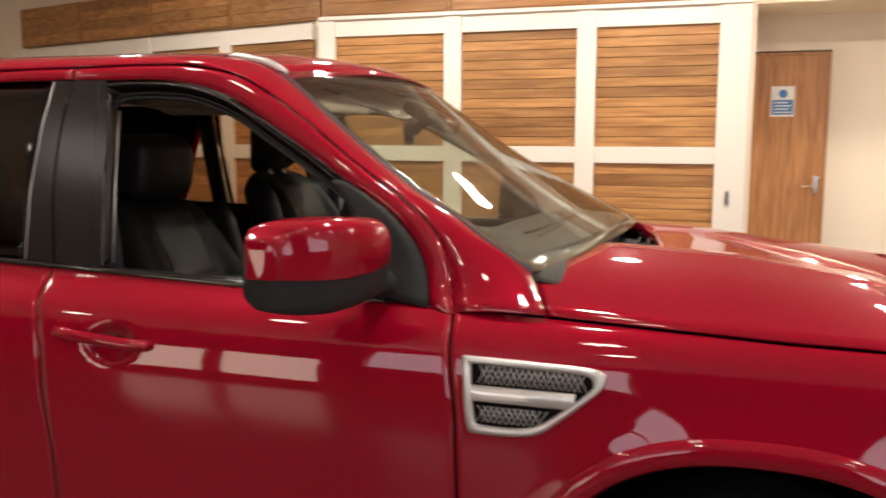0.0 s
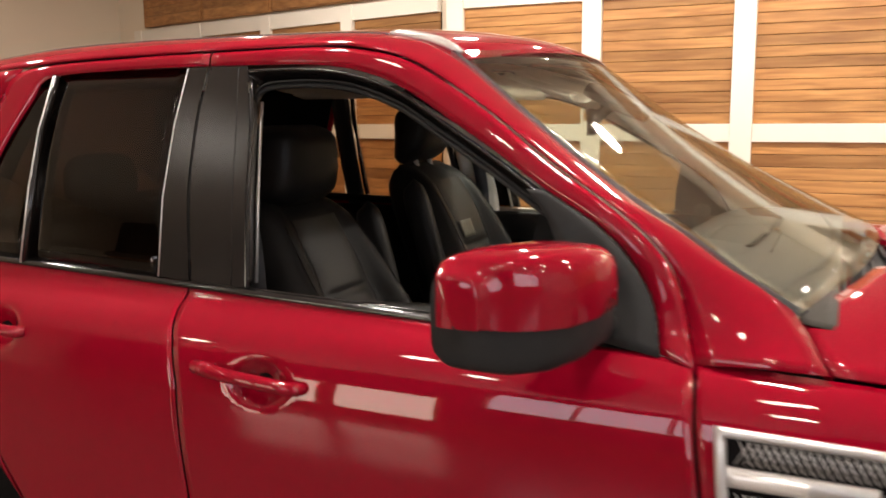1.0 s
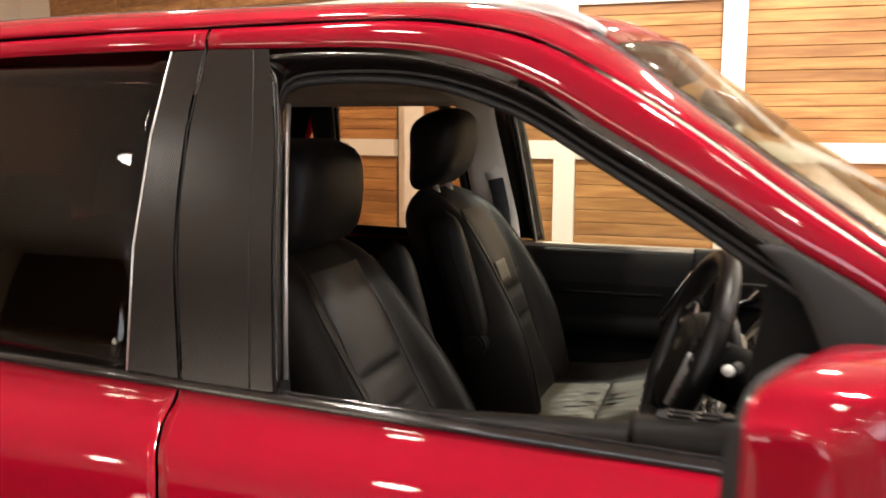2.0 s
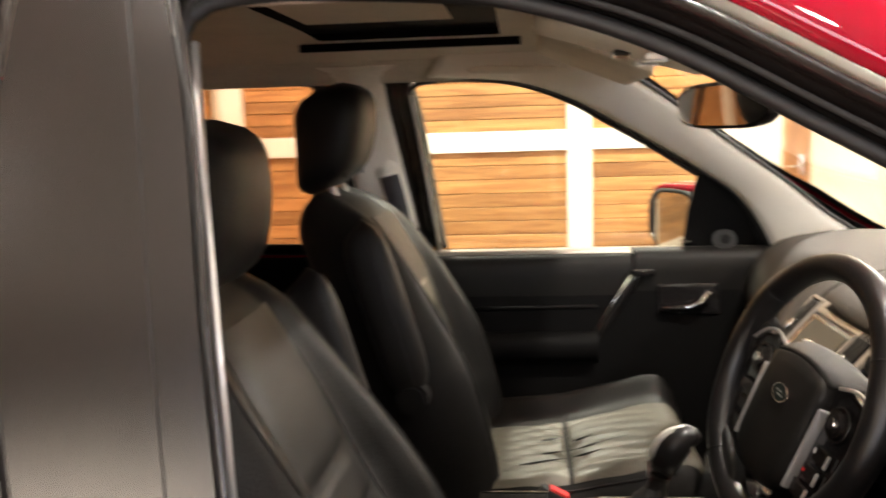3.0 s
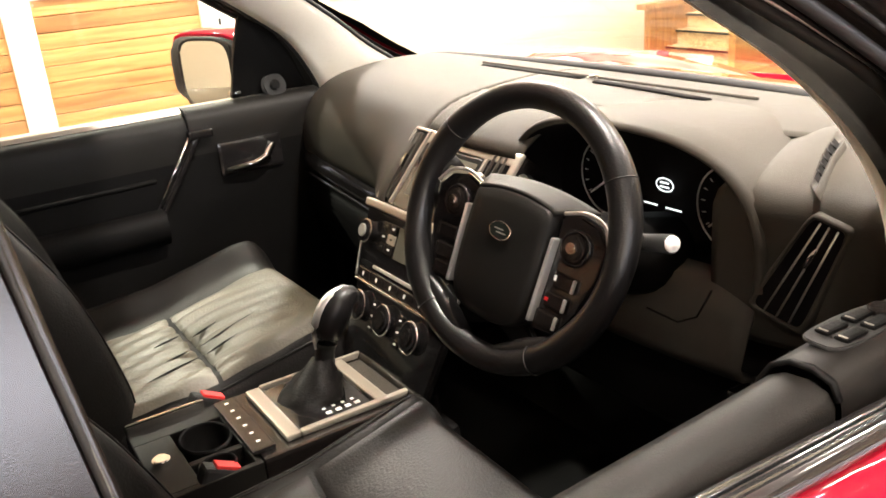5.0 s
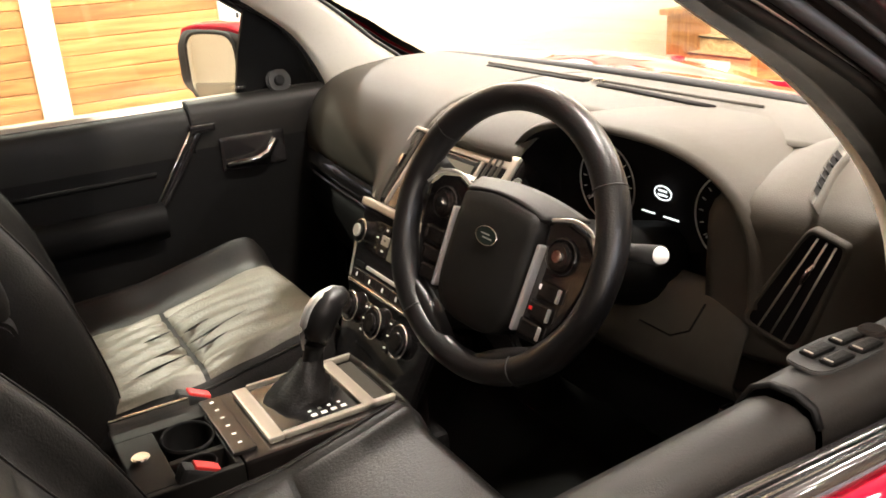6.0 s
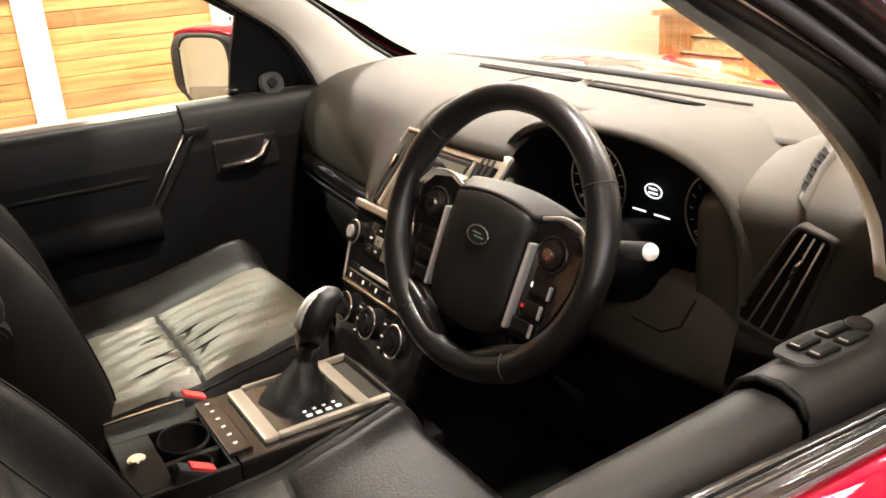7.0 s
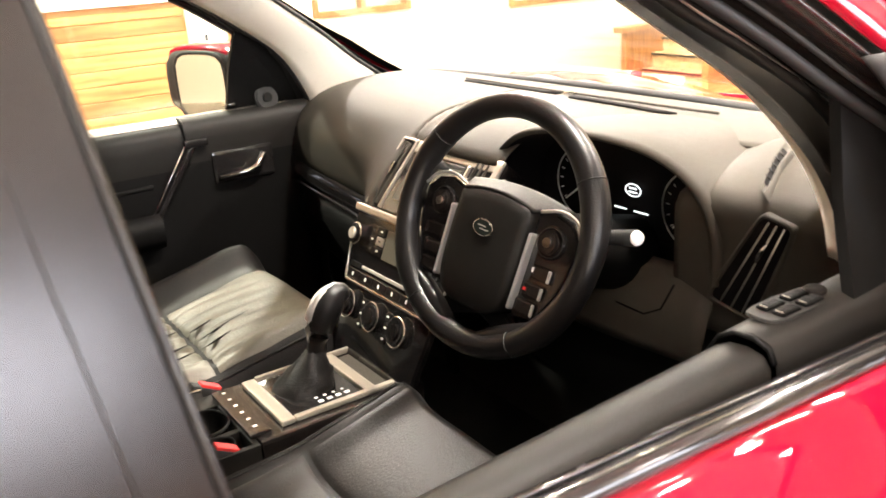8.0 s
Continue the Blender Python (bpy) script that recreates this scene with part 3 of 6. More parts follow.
for s in (-1, 1):
    here = "driver side" if s < 0 else "passenger side"
    # front door
    fd = side_sheet("front_door", s, lambda z: at_z(B_SEAM, z) + 0.003, lambda z: at_z(A_SEAM, z) - 0.003, lambda x: 0.30, lambda x: belt(x) - 0.001, RED, car, "red front door with a pull handle", 64, 70, 0, 0.003, bowl(-1.483, 0.842, 0.066, 0.046, 0.030))
    pull_handle(s, -1.630, -1.368, 0.849, fd)
    strip("window_surround", [side_point(s, x, z) for x, z in [(-1.765, 1.482)] + [p for p in T_CURVE if p[0] > -1.70]], [side_point(s, x, z - 0.003, 0.0) for x, z in [(-1.765, 1.514), (-1.68, 1.515)] + [p for p in D_CURVE if p[0] > -1.60]], 60, 5, RED, fd, "red door window surround", 0.004)
    # rear door
    rd = side_sheet("rear_door", s, lambda z: at_z(C_SEAM, z) + 0.003, lambda z: at_z(B_SEAM, z) - 0.003, lambda x: 0.30, lambda x: belt(x) - 0.001, RED, car, "red rear door with a pull handle", 54, 50, 0, 0.003, bowl(-2.245, 0.88, 0.066, 0.046, 0.030))
    pull_handle(s, -2.395, -2.150, 0.882, rd)
    strip("window_surround", lift(s, [(-2.50, 1.05), (-2.40, 1.275), (-2.32, 1.41), (-2.27, 1.468), (-2.0, 1.481), (-1.772, 1.482)]), lift(s, [(-2.585, 1.06), (-2.50, 1.27), (-2.44, 1.41), (-2.37, 1.488), (-2.0, 1.508), (-1.772, 1.511)]), 40, 5, RED, rd, "red door window surround", 0.003)
    # dark inner shells that close the gaps
    side_sheet("inner_shell", s, lambda z: -2.62, lambda z: -0.55, lambda x: 0.28, lambda x: belt(x) - 0.03, GAP, car, "", 20, 20, 0.028, 0.004)
    # quarter and rear body
    side_sheet("rear_quarter", s, lambda z: -3.35 + 0.10 * z, lambda z: at_z(C_SEAM, z) - 0.003, lambda x: max(0.32, arch(x, 0.43, 0.443, 0.28, -2.68)), lambda x: belt(max(x, -2.6)) + 0.02, RED, car, "red rear quarter panel", 40, 20)
    strip("rear_pillar", lift(s, [(-3.30, 1.03), (-3.20, 1.25), (-3.05, 1.42), (-2.75, 1.47), (-2.60, 1.478)]), [(-3.33, s * 0.70, 1.06), (-3.22, s * 0.62, 1.30), (-3.10, s * 0.58, 1.47), (-2.80, s * 0.59, 1.515), (-2.60, s * 0.60, 1.528)], 16, 5, RED, car, "red rear pillar", 0.006)
    strip("rear_pillar", lift(s, [(-2.59, 1.04), (-2.505, 1.27), (-2.445, 1.42), (-2.38, 1.494)]), lift(s, [(-3.30, 1.03), (-3.20, 1.25), (-3.05, 1.42), (-2.60, 1.478)]), 16, 5, RED, car, "red rear pillar", 0.002)
    # pillar and roof side
    strip("roof_side", [side_point(s, x, z + 0.003) for x, z in D_CURVE], [(x, s * y, z) for x, y, z in E_EDGE], 90, 7, RED, car, "red windscreen pillar and roof side", 0.010)
    strip("inner_pillar", [side_point(s, x + 0.01, z + 0.0, 0.02) for x, z in D_CURVE if x > -2.5], [(x, s * (y - 0.02), z - 0.02) for x, y, z in E_EDGE if x > -2.5], 60, 4, GAP, car, "", 0.0)
    # wing
    def wing_low(x):
        return max(0.30, arch(x, 0.445, 0.458))
    def flare(x, z):
        rho = ((abs(x + 0.02) / 0.43) ** 2.4 + (max(0.0, z - 0.28) / 0.443) ** 2.4) ** (1 / 2.4)
        return -0.024 * math.exp(-(max(0.0, rho - 1.0) / 0.16) ** 2)
    side_sheet("wing", s, lambda z: at_z(A_SEAM, z) + 0.003, lambda z: 0.70, wing_low, lambda x: top_of_wing(x) - 0.003, RED, car, "red front wing", 110, 40, 0, 0.003, flare)
    rows = []
    for rr, out in ((0.0, -0.030), (0.0, 0.020), (0.006, 0.030), (0.026, 0.033), (0.044, 0.027), (0.052, 0.018)):
        row = []
        for t in np.linspace(0.04, math.pi - 0.04, 50):
            c, q = math.cos(t), math.sin(t)
            x = -0.02 + (0.43 + rr) * math.copysign(abs(c) ** (2 / 2.4), c)
            z = 0.28 + (0.443 + rr) * q ** (2 / 2.4)
            row.append((x, s * (half(x, z) + out), z))
        rows.append(row)
    sheet("wheel_arch_lip", rows, RED, car, "red flared wheel arch lip", 0.0)
    sheet("arch_liner", [[(-0.02 + 0.44 * math.cos(t), s * y, 0.28 + 0.455 * math.sin(t)) for t in np.linspace(0, math.pi, 24)] for y in (0.93, 0.62)], GAP, car, "black wheel arch liner")
    boxed("wheel_well", (-0.52, min(s * 0.58, s * 0.62), -0.02), (0.48, max(s * 0.58, s * 0.62), 0.80), GAP, car, "black wheel well", 0)
    for wx in (-0.02, -2.68):
        prof = [(0.20, 0.11), (0.30, 0.115), (0.345, 0.10), (0.352, 0.05), (0.352, -0.05), (0.345, -0.10), (0.30, -0.115), (0.20, -0.11)]
        ty = sheet("wheel", [[(wx + r * math.cos(t), s * (0.82 + w), 0.282 + r * math.sin(t)) for r, w in prof] for t in np.linspace(0, 2 * math.pi, 37)], RUBBER, car, "black tyre on an alloy wheel", 0, False)
        disc("rim", (wx, s * 0.86, 0.282), (0, s, 0), 0.225, 0.03, SILVER, ty, "silver alloy rim", 32, 0.006)
    # black belt moulding, window channels and pillar covers
    xs = np.linspace(-2.50, -0.70, 46)
    rows = [[side_point(s, x, belt(x) + dz, -out) for x in xs] for dz, out in ((-0.002, 0.0), (0.0, 0.004), (0.007, 0.005), (0.012, 0.002), (0.013, -0.007), (0.002, -0.011))]
    sheet("belt_moulding", rows, PIANO, car, "black rubber belt moulding", 0, False)
    rows = [[side_point(s, x, belt(x) + dz, ins) for x in np.linspace(-1.66, -0.72, 30)] for dz, ins in ((0.004, 0.012), (0.010, 0.015), (0.010, 0.022), (0.0, 0.026), (-0.03, 0.026))]
    sheet("window_seal", rows, PIANO, car, "black window channel seal")
    tube("seal_bead", [side_point(s, x, belt(x) + 0.013, 0.012) for x in np.linspace(-1.62, -0.80, 30)], 0.0016, PIANO, car, "thin glossy bead along the belt", 6)
    def pillar_cover(name, a, b, label=""):
        return strip(name, lift(s, a, -0.003), lift(s, b, -0.003), 14, 4, BLACK_TRIM, car, label, 0.0, 0.0)
    pillar_cover("pillar_cover", [(-1.739, 1.012), (-1.771, 1.19), (-1.781, 1.353), (-1.772, 1.480)], [(-1.826, 1.016), (-1.841, 1.19), (-1.84, 1.353), (-1.828, 1.479)], "satin black rear door pillar cover")
    pillar_cover("pillar_cover", [(-1.586, 1.008), (-1.610, 1.19), (-1.630, 1.353), (-1.66, 1.479)], [(-1.731, 1.011), (-1.763, 1.19), (-1.773, 1.353), (-1.764, 1.481)], "satin black front door pillar cover")
    tube("pillar_edge", lift(s, [(-1.826, 1.016), (-1.841, 1.19), (-1.84, 1.353), (-1.828, 1.479)], -0.004), 0.0018, SILVER, car, "thin bright edge strip", 6)
    tube("pillar_edge", lift(s, [(-1.583, 1.008), (-1.607, 1.19), (-1.627, 1.353), (-1.645, 1.43)], -0.001), 0.002, BLACK_PLASTIC, car, "", 6)
    for line in ([(-1.735, 1.012), (-1.767, 1.19), (-1.777, 1.353), (-1.768, 1.48)], [(-1.622, 1.008), (-1.645, 1.19), (-1.665, 1.353), (-1.685, 1.478)]):
        tube("pillar_line", lift(s, line, -0.0035), 0.0009, BLACK_PLASTIC, car, "thin pillar seam", 6)
    boxed_edge = [(-1.596, 1.01), (-1.618, 1.19), (-1.638, 1.353), (-1.644, 1.40)]
    tube("glass_run", lift(s, boxed_edge, 0.050), 0.004, SILVER, car, "pale window channel strip", 6)
    side_pts = [(-1.580, 1.01), (-1.604, 1.19), (-1.624, 1.353), (-1.645, 1.44), (-1.67, 1.468), (-1.49, 1.468)] + [(x - 0.006, z - 0.010) for x, z in T_CURVE if x > -1.45][:-3]
    inner = [(-1.604, 1.01), (-1.627, 1.19), (-1.647, 1.353), (-1.652, 1.41), (-1.62, 1.437), (-1.49, 1.440)] + [(x - 0.022, z - 0.034) for x, z in T_CURVE if x > -1.45][:-3]
    strip("door_frame_inner", lift(s, side_pts, -0.001), lift(s, inner, 0.055), 70, 5, BLACK_TRIM, car, "satin black inner window frame", 0.004, 0.004)
    tube("frame_seal", spline(lift(s, [(x + 0.004, z - 0.006) for x, z in inner], 0.034), 70), 0.0065, RUBBER, car, "rubber door seal", 8)
    tube("frame_piping", spline(lift(s, [(x + 0.010, z + 0.004) for x, z in inner], 0.018), 70), 0.0028, BLACK_PLASTIC, car, "grey seal lip", 6)
    # sail panel ahead of the window
    sail_a = [(x, z - 0.004) for x, z in T_CURVE if x > -0.99]
    strip("sail_panel", lift(s, sail_a, -0.002), lift(s, [(-0.975, 1.232), (-0.93, 1.18), (-0.895, 1.10), (-0.885, 1.04), (-0.88, 0.985)], -0.002), 20, 5, BLACK_PLASTIC, car, "black mirror sail panel", 0.003, 0.005)
    # rear side glass and quarter glass
    side_sheet("rear_side_glass", s, lambda z: at_z([(-2.252, 1.02), (-2.258, 1.34), (-2.242, 1.47)], z), lambda z: at_z([(-1.826, 1.016), (-1.84, 1.264), (-1.828, 1.479)], z), lambda x: belt(x) + 0.006, lambda x: 1.480, SHADED_TINT if s < 0 else TINT, car, "tinted rear door glass", 12, 10, 0.006, 0.004)
    side_sheet("quarter_glass", s, lambda z: at_z([(-2.50, 1.05), (-2.40, 1.275), (-2.285, 1.47)], z), lambda z: at_z([(-2.27, 1.02), (-2.276, 1.34), (-2.26, 1.47)], z), lambda x: belt(x) + 0.006, lambda x: 1.470, SHADED_TINT if s < 0 else TINT, car, "tinted fixed quarter glass", 8, 8, 0.006, 0.004)
    tube("division_bar", lift(s, [(-2.262, 1.02), (-2.268, 1.2), (-2.268, 1.34), (-2.252, 1.472)], 0.0), 0.010, BLACK_TRIM, car, "satin division bar", 8)
    tube("division_edge", lift(s, [(-2.262, 1.02), (-2.268, 1.2), (-2.268, 1.34), (-2.252, 1.472)], -0.009), 0.003, SILVER, car, "", 6)
    if s > 0:
        side_sheet("front_side_glass", s, lambda z: at_z([(-1.64, 1.0), (-1.70, 1.47)], z), lambda z: at_z([(-0.86, 0.98), (-0.93, 1.20), (-1.05, 1.30), (-1.25, 1.42), (-1.40, 1.47)], z), lambda x: belt(x) - 0.02, lambda x: 1.475, CLEAR, car, "clear front door glass", 14, 10, 0.010, 0.004)
    # mirror
    rows = []
    secs = []
    out = 0.043 if s < 0 else 0.0
    for y, front, rz, cz in ((0.862, -0.835, 0.040, 1.016), (0.885, -0.825, 0.066, 1.040), (0.905, -0.795, 0.086, 1.050), (0.94, -0.785, 0.095, 1.052), (1.00, -0.800, 0.098, 1.052), (1.05, -0.830, 0.098, 1.052), (1.085, -0.868, 0.094, 1.051), (1.102, -0.905, 0.086, 1.050), (1.110, -0.945, 0.070, 1.048)):
        rear = -0.938 - (y - 0.905) * 0.417
        rise = 0.009 + 0.022 * max(0.0, min(1.0, (1.06 - y) / 0.16))
        secs.append((y + out, (front - rear) / 2, rz - rise / 2, (front + rear) / 2 + 0.5 * out, cz + rise / 2 + (0.016 if s < 0 else 0.0)))
    for y, rx, rz, cx, cz in secs:
        rows.append([(cx + a, s * y, cz + b) for a, b in ring(rx, rz, 44, 4.2)])
    mh = sheet("mirror", rows, BLACK_PLASTIC, car, "door mirror with a red cap", 0, True, True, True)
    rows = []
    low = 1.038 + (0.018 if s < 0 else 0.0)
    ey, erx, erz, ecx, ecz = secs[-1]
    ends = [(ey + 0.004, erx, erz, ecx, ecz, 1.0), (ey + 0.007, erx, erz, ecx, ecz, 0.86), (ey + 0.009, erx, erz, ecx, ecz, 0.5), (ey + 0.0095, erx, erz, ecx, ecz, 0.06)]
    for y, rx, rz, cx, cz, k in [(*q, 1.0) for q in secs[2:]] + ends:
        push = 0.006 * max(0.0, min(1.0, (y - out - 1.02) / 0.08))
        edge = low + 0.026 * max(0.0, min(1.0, (1.05 - y + out) / 0.15)) ** 1.3
        row = []
        for t in np.linspace(-0.40, math.pi * 1.06, 50):
            c, q = math.cos(t), math.sin(t)
            a = (rx + 0.006) * math.copysign(abs(c) ** 0.476, c)
            b = (rz + 0.005) * math.copysign(abs(q) ** 0.476, q)
            px, pz = max(a, min(0.014, rx) - rx), max(cz + b, edge)
            row.append((cx + 0.006 + (px - 0.006) * k, s * (y + push), edge + (pz - edge) * k))
        rows.append(row)
    sheet("mirror_cap", rows, RED, mh, "glossy red mirror cap")
    tube("mirror_arm", [(-0.83, s * 0.845, 1.005), (-0.84, s * 0.885, 1.008), (-0.86, s * (0.92 + out), 1.005)], [0.05, 0.044, 0.04], BLACK_PLASTIC, mh, "", 14, False, 0.7)
    gm = Matrix.Translation((-0.956 + 0.5 * out, s * (0.995 + out), 1.048 + (0.016 if s < 0 else 0.0))) @ Matrix.Rotation(s * math.atan2(0.075, 0.18), 4, "Z")
    bm = bmesh.new()
    rim = [bm.verts.new(gm @ Vector((-0.022, a, b))) for a, b in ring(0.091, 0.083, 32, 4)]
    bm.faces.new(rim)
    part("mirror_glass", bm, MIRROR, mh, "mirror glass")
    tube("mirror_rim", [gm @ Vector((-0.020, a, b)) for a, b in ring(0.094, 0.086, 40, 4)], 0.006, BLACK_PLASTIC, mh, "", 6, True)

# roof with a dark glass panel
rows = []
for x in np.linspace(-3.1, -1.18, 30):
    e = spline(E_EDGE[:8], 60)
    ye = float(np.interp(x, e[:, 0], e[:, 1])) if x > -2.6 else 0.60
    ze = float(np.interp(x, e[:, 0], e[:, 2])) if x > -2.6 else 1.528 - 0.10 * (-2.6 - x)
    ye = max(ye, 0.60)
    fx = -0.10 * max(0, (x + 1.45) / 0.27)
    row = []
    for v in np.linspace(-1, 1, 25):
        row.append((x - fx * (1 - v * v) * 0.8, v * (ye - 0.008), ze + 0.040 * (1 - abs(v) ** 2.2)))
    rows.append(row)
roof = sheet("roof", rows, RED, car, "red roof panel", 0.004)
for s in (-1, 1):
    tube("roof_ditch", spline([(x, s * (y - 0.012), z + 0.002) for x, y, z in E_EDGE[:8]], 50), 0.003, RUBBER, roof, "black roof joint strip", 6)
    tube("roof_rail_cap", spline([(-1.36, s * 0.60, 1.546), (-1.25, s * 0.604, 1.525), (-1.185, s * 0.612, 1.497)], 10), [0.004, 0.010, 0.012, 0.012, 0.012, 0.012, 0.012, 0.011, 0.010, 0.006], SILVER, roof, "pale roof strip end", 8)

# windscreen
def ws_edge(t):
    e = spline([(-1.205, 0.616, 1.500), (-1.150, 0.632, 1.462), (-1.045, 0.660, 1.384), (-0.905, 0.695, 1.283), (-0.775, 0.722, 1.198), (-0.690, 0.740, 1.152), (-0.610, 0.757, 1.100), (-0.50, 0.779, 1.038)], 40)
    i = t * 39
    a = int(min(i, 38))
    return e[a] + (e[a + 1] - e[a]) * (i - a)


def ws_point(v, u):
    e = ws_edge(v)
    mid = np.array((-1.108 + 0.745 * v, 0, 1.519 - 0.415 * v - 0.030 * v * v - 0.045 * math.sin(math.pi * v)))
    y = u * e[1]
    w = 1 - abs(u) ** 2.2
    return (e[0] + (mid[0] - e[0]) * w, y, e[2] + (mid[2] - e[2]) * w)


wsc = sheet("windscreen", [[ws_point(v, u) for u in np.linspace(-1, 1, 33)] for v in np.linspace(0, 1, 24)], WINDSCREEN, car, "laminated windscreen glass", 0.004)
wsc.visible_shadow = False
for s in (-1, 1):
    sheet("windscreen_border", [[np.array(ws_point(v, s * u)) + (0.0, 0, -0.006) for u in (0.955, 0.985, 1.0)] for v in np.linspace(0, 1, 24)], GAP, wsc, "black enamel border")
    sheet("windscreen_trim", [[np.array(ws_point(v, s * u)) + (0.0, 0, 0.003 + dz) for u, dz in ((0.985, 0.0), (1.0, 0.003), (1.008, -0.006))] for v in np.linspace(0, 1, 24)], RUBBER, wsc, "")
sheet("windscreen_border", [[np.array(ws_point(v, u)) + (0, 0, -0.006) for u in np.linspace(-0.97, 0.97, 33)] for v in (0.0, 0.02, 0.045)], GAP, wsc, "black enamel border")

# bonnet
def bonnet_back(y):
    return -0.292 - 0.213 * abs(y / 0.78) ** 2.1


def bonnet_z(x, y):
    base = float(np.interp(x, [-0.5, -0.36, -0.065, 0.215, 0.396, 0.6, 0.75], [1.068, 1.066, 1.053, 1.018, 0.970, 0.905, 0.84]))
    a = abs(y)
    edge = top_of_wing(x) + 0.004
    t = max(0.0, (a - 0.52) / 0.37)
    crease = 0.010 * math.exp(-((a - 0.50) / 0.05) ** 2)
    dip = 0.050 + 0.060 * max(0.0, min(1.0, (x + 0.22) / 0.45))
    k = max(0.0, min(1.0, (y + 0.50) / 0.36))
    k = k * k * (3 - 2 * k)
    if y > 0.40:
        k *= max(0.0, 1 - (y - 0.40) / 0.49)
    return base - dip * k + crease * (1 if y < 0 else 0.3) + (edge - base) * min(1, t) ** 1.7


rows = []
for t in np.linspace(0, 1, 36):
    row = []
    for v in np.linspace(-1, 1, 49):
        yw = v * 0.893
        xb = bonnet_back(yw) if abs(yw) < 0.78 else -0.505 + (abs(yw) - 0.78) / 0.113 * 0.062
        x = xb + (0.72 - 0.10 * v * v - xb) * t
        y = v * (half(x, top_of_wing(x)) - 0.002)
        row.append((x, y, bonnet_z(x, v * 0.893)))
    rows.append(row)
sheet("bonnet", rows, RED, car, "red bonnet with raised side creases", 0.004)
sheet("bonnet_lip", [[(p[0] + dx, p[1], p[2] - dz) for p in rows[0]] for dx, dz in ((0.0, 0.002), (-0.004, 0.012), (0.004, 0.03), (0.02, 0.06))], RED, car, "red rear lip of the bonnet")
sheet("bonnet_inner", [[(p[0], p[1] * 0.985, p[2] - 0.03) for p in r] for r in rows[::5]], GAP, car, "")
nose = [[(0.72 - 0.10 * v * v + 0.16 * q, v * 0.80, 0.835 - 0.55 * q) for v in np.linspace(-1, 1, 21)] for q in (0.0, 0.3, 0.7, 1.0)]
sheet("front_bumper", nose, RED, car, "red front bumper", 0.004)
tailr = [[(-3.33 + 0.12 * (1 - q) - 0.08 * q, v * 0.86, 0.35 + 0.68 * q) for v in np.linspace(-1, 1, 9)] for q in (0, 0.4, 0.8, 1.0)]
sheet("tailgate", tailr, RED, car, "red tailgate", 0.004)
sheet("rear_window", [[(-3.30 + 0.22 * q, v * (0.72 - 0.12 * q), 1.04 + 0.46 * q) for v in np.linspace(-1, 1, 9)] for q in (0, 0.5, 1.0)], TINT, car, "dark tinted tailgate window", 0.004)
for s in (-1, 1):
    hl = sheet("headlight", [[(0.30 + 0.32 * a, s * (half(0.30 + 0.32 * a, 0.9) + 0.004 - 0.10 * a * a), 0.80 + b * (0.135 - 0.05 * a)) for a in np.linspace(0, 1, 10)] for b in np.linspace(0, 1, 6)], LENS, car, "clear headlight lens", 0.003)
    disc("reflector", (0.45, s * 0.84, 0.87), (0.4, s, 0), 0.05, 0.01, CHROME, hl, "chrome reflector")

# dark lining at the rear
boxed("tailgate_lining", (-3.12, -0.74, 0.45), (-3.10, 0.74, 1.06), GAP, car, "dark tailgate lining", 0)
for s in (-1, 1):
    boxed("load_bay_lining", (-3.10, min(s * 0.77, s * 0.785), 0.45), (-2.52, max(s * 0.77, s * 0.785), 1.05), GAP, car, "dark load bay lining", 0)
    strip("rear_pillar_lining", [(-2.49, s * 0.765, 1.05), (-2.39, s * 0.725, 1.27), (-2.31, s * 0.665, 1.43), (-2.27, s * 0.635, 1.47)], [(-3.10, s * 0.73, 1.05), (-3.05, s * 0.69, 1.27), (-2.98, s * 0.62, 1.43), (-2.95, s * 0.59, 1.47)], 14, 4, DASH_DARK, car, "dark rear pillar lining", 0.0, 0.004)

# scuttle and wipers
sheet("scuttle_panel", [[(bonnet_back(y) + dx, y, 0.972 + dz * (abs(y) / 0.78) ** 2) for y in np.linspace(-0.77, 0.77, 33)] for dx, dz in ((0.03, -0.02), (0.0, -0.008), (-0.05, -0.004), (-0.12, 0.0))], BLACK_PLASTIC, car, "black plastic scuttle panel below the windscreen", 0.004)


def wiper(y0, y1, x0):
    w = tube("wiper", spline([(x0, y0, 1.060 if y0 < 0 else 0.985), (x0 - 0.02, y0 + 0.1 * (1 if y1 > y0 else -1), 1.035 if y0 < 0 else 0.988), (x0 - 0.03, (y0 + y1) / 2, 0.990), (x0 - 0.03, y1, 0.985)], 18), [0.014, 0.013] + [0.008] * 16, BLACK_PLASTIC, car, "black wiper arm", 8)
    tube("blade", spline([(x0 - 0.06, (y0 + y1) / 2 - 0.22, 0.995), (x0 - 0.07, (y0 + y1) / 2, 0.985), (x0 - 0.07, y1 + 0.05, 0.98)], 14), 0.006, RUBBER, w, "rubber wiper blade", 6)
    disc("pivot", (x0, y0, 1.045 if y0 < 0 else 0.975), (0, 0, 1), 0.022, 0.03, BLACK_PLASTIC, w, "", 16, 0.004)


wiper(-0.50, 0.05, -0.36)
wiper(0.10, 0.62, -0.31)

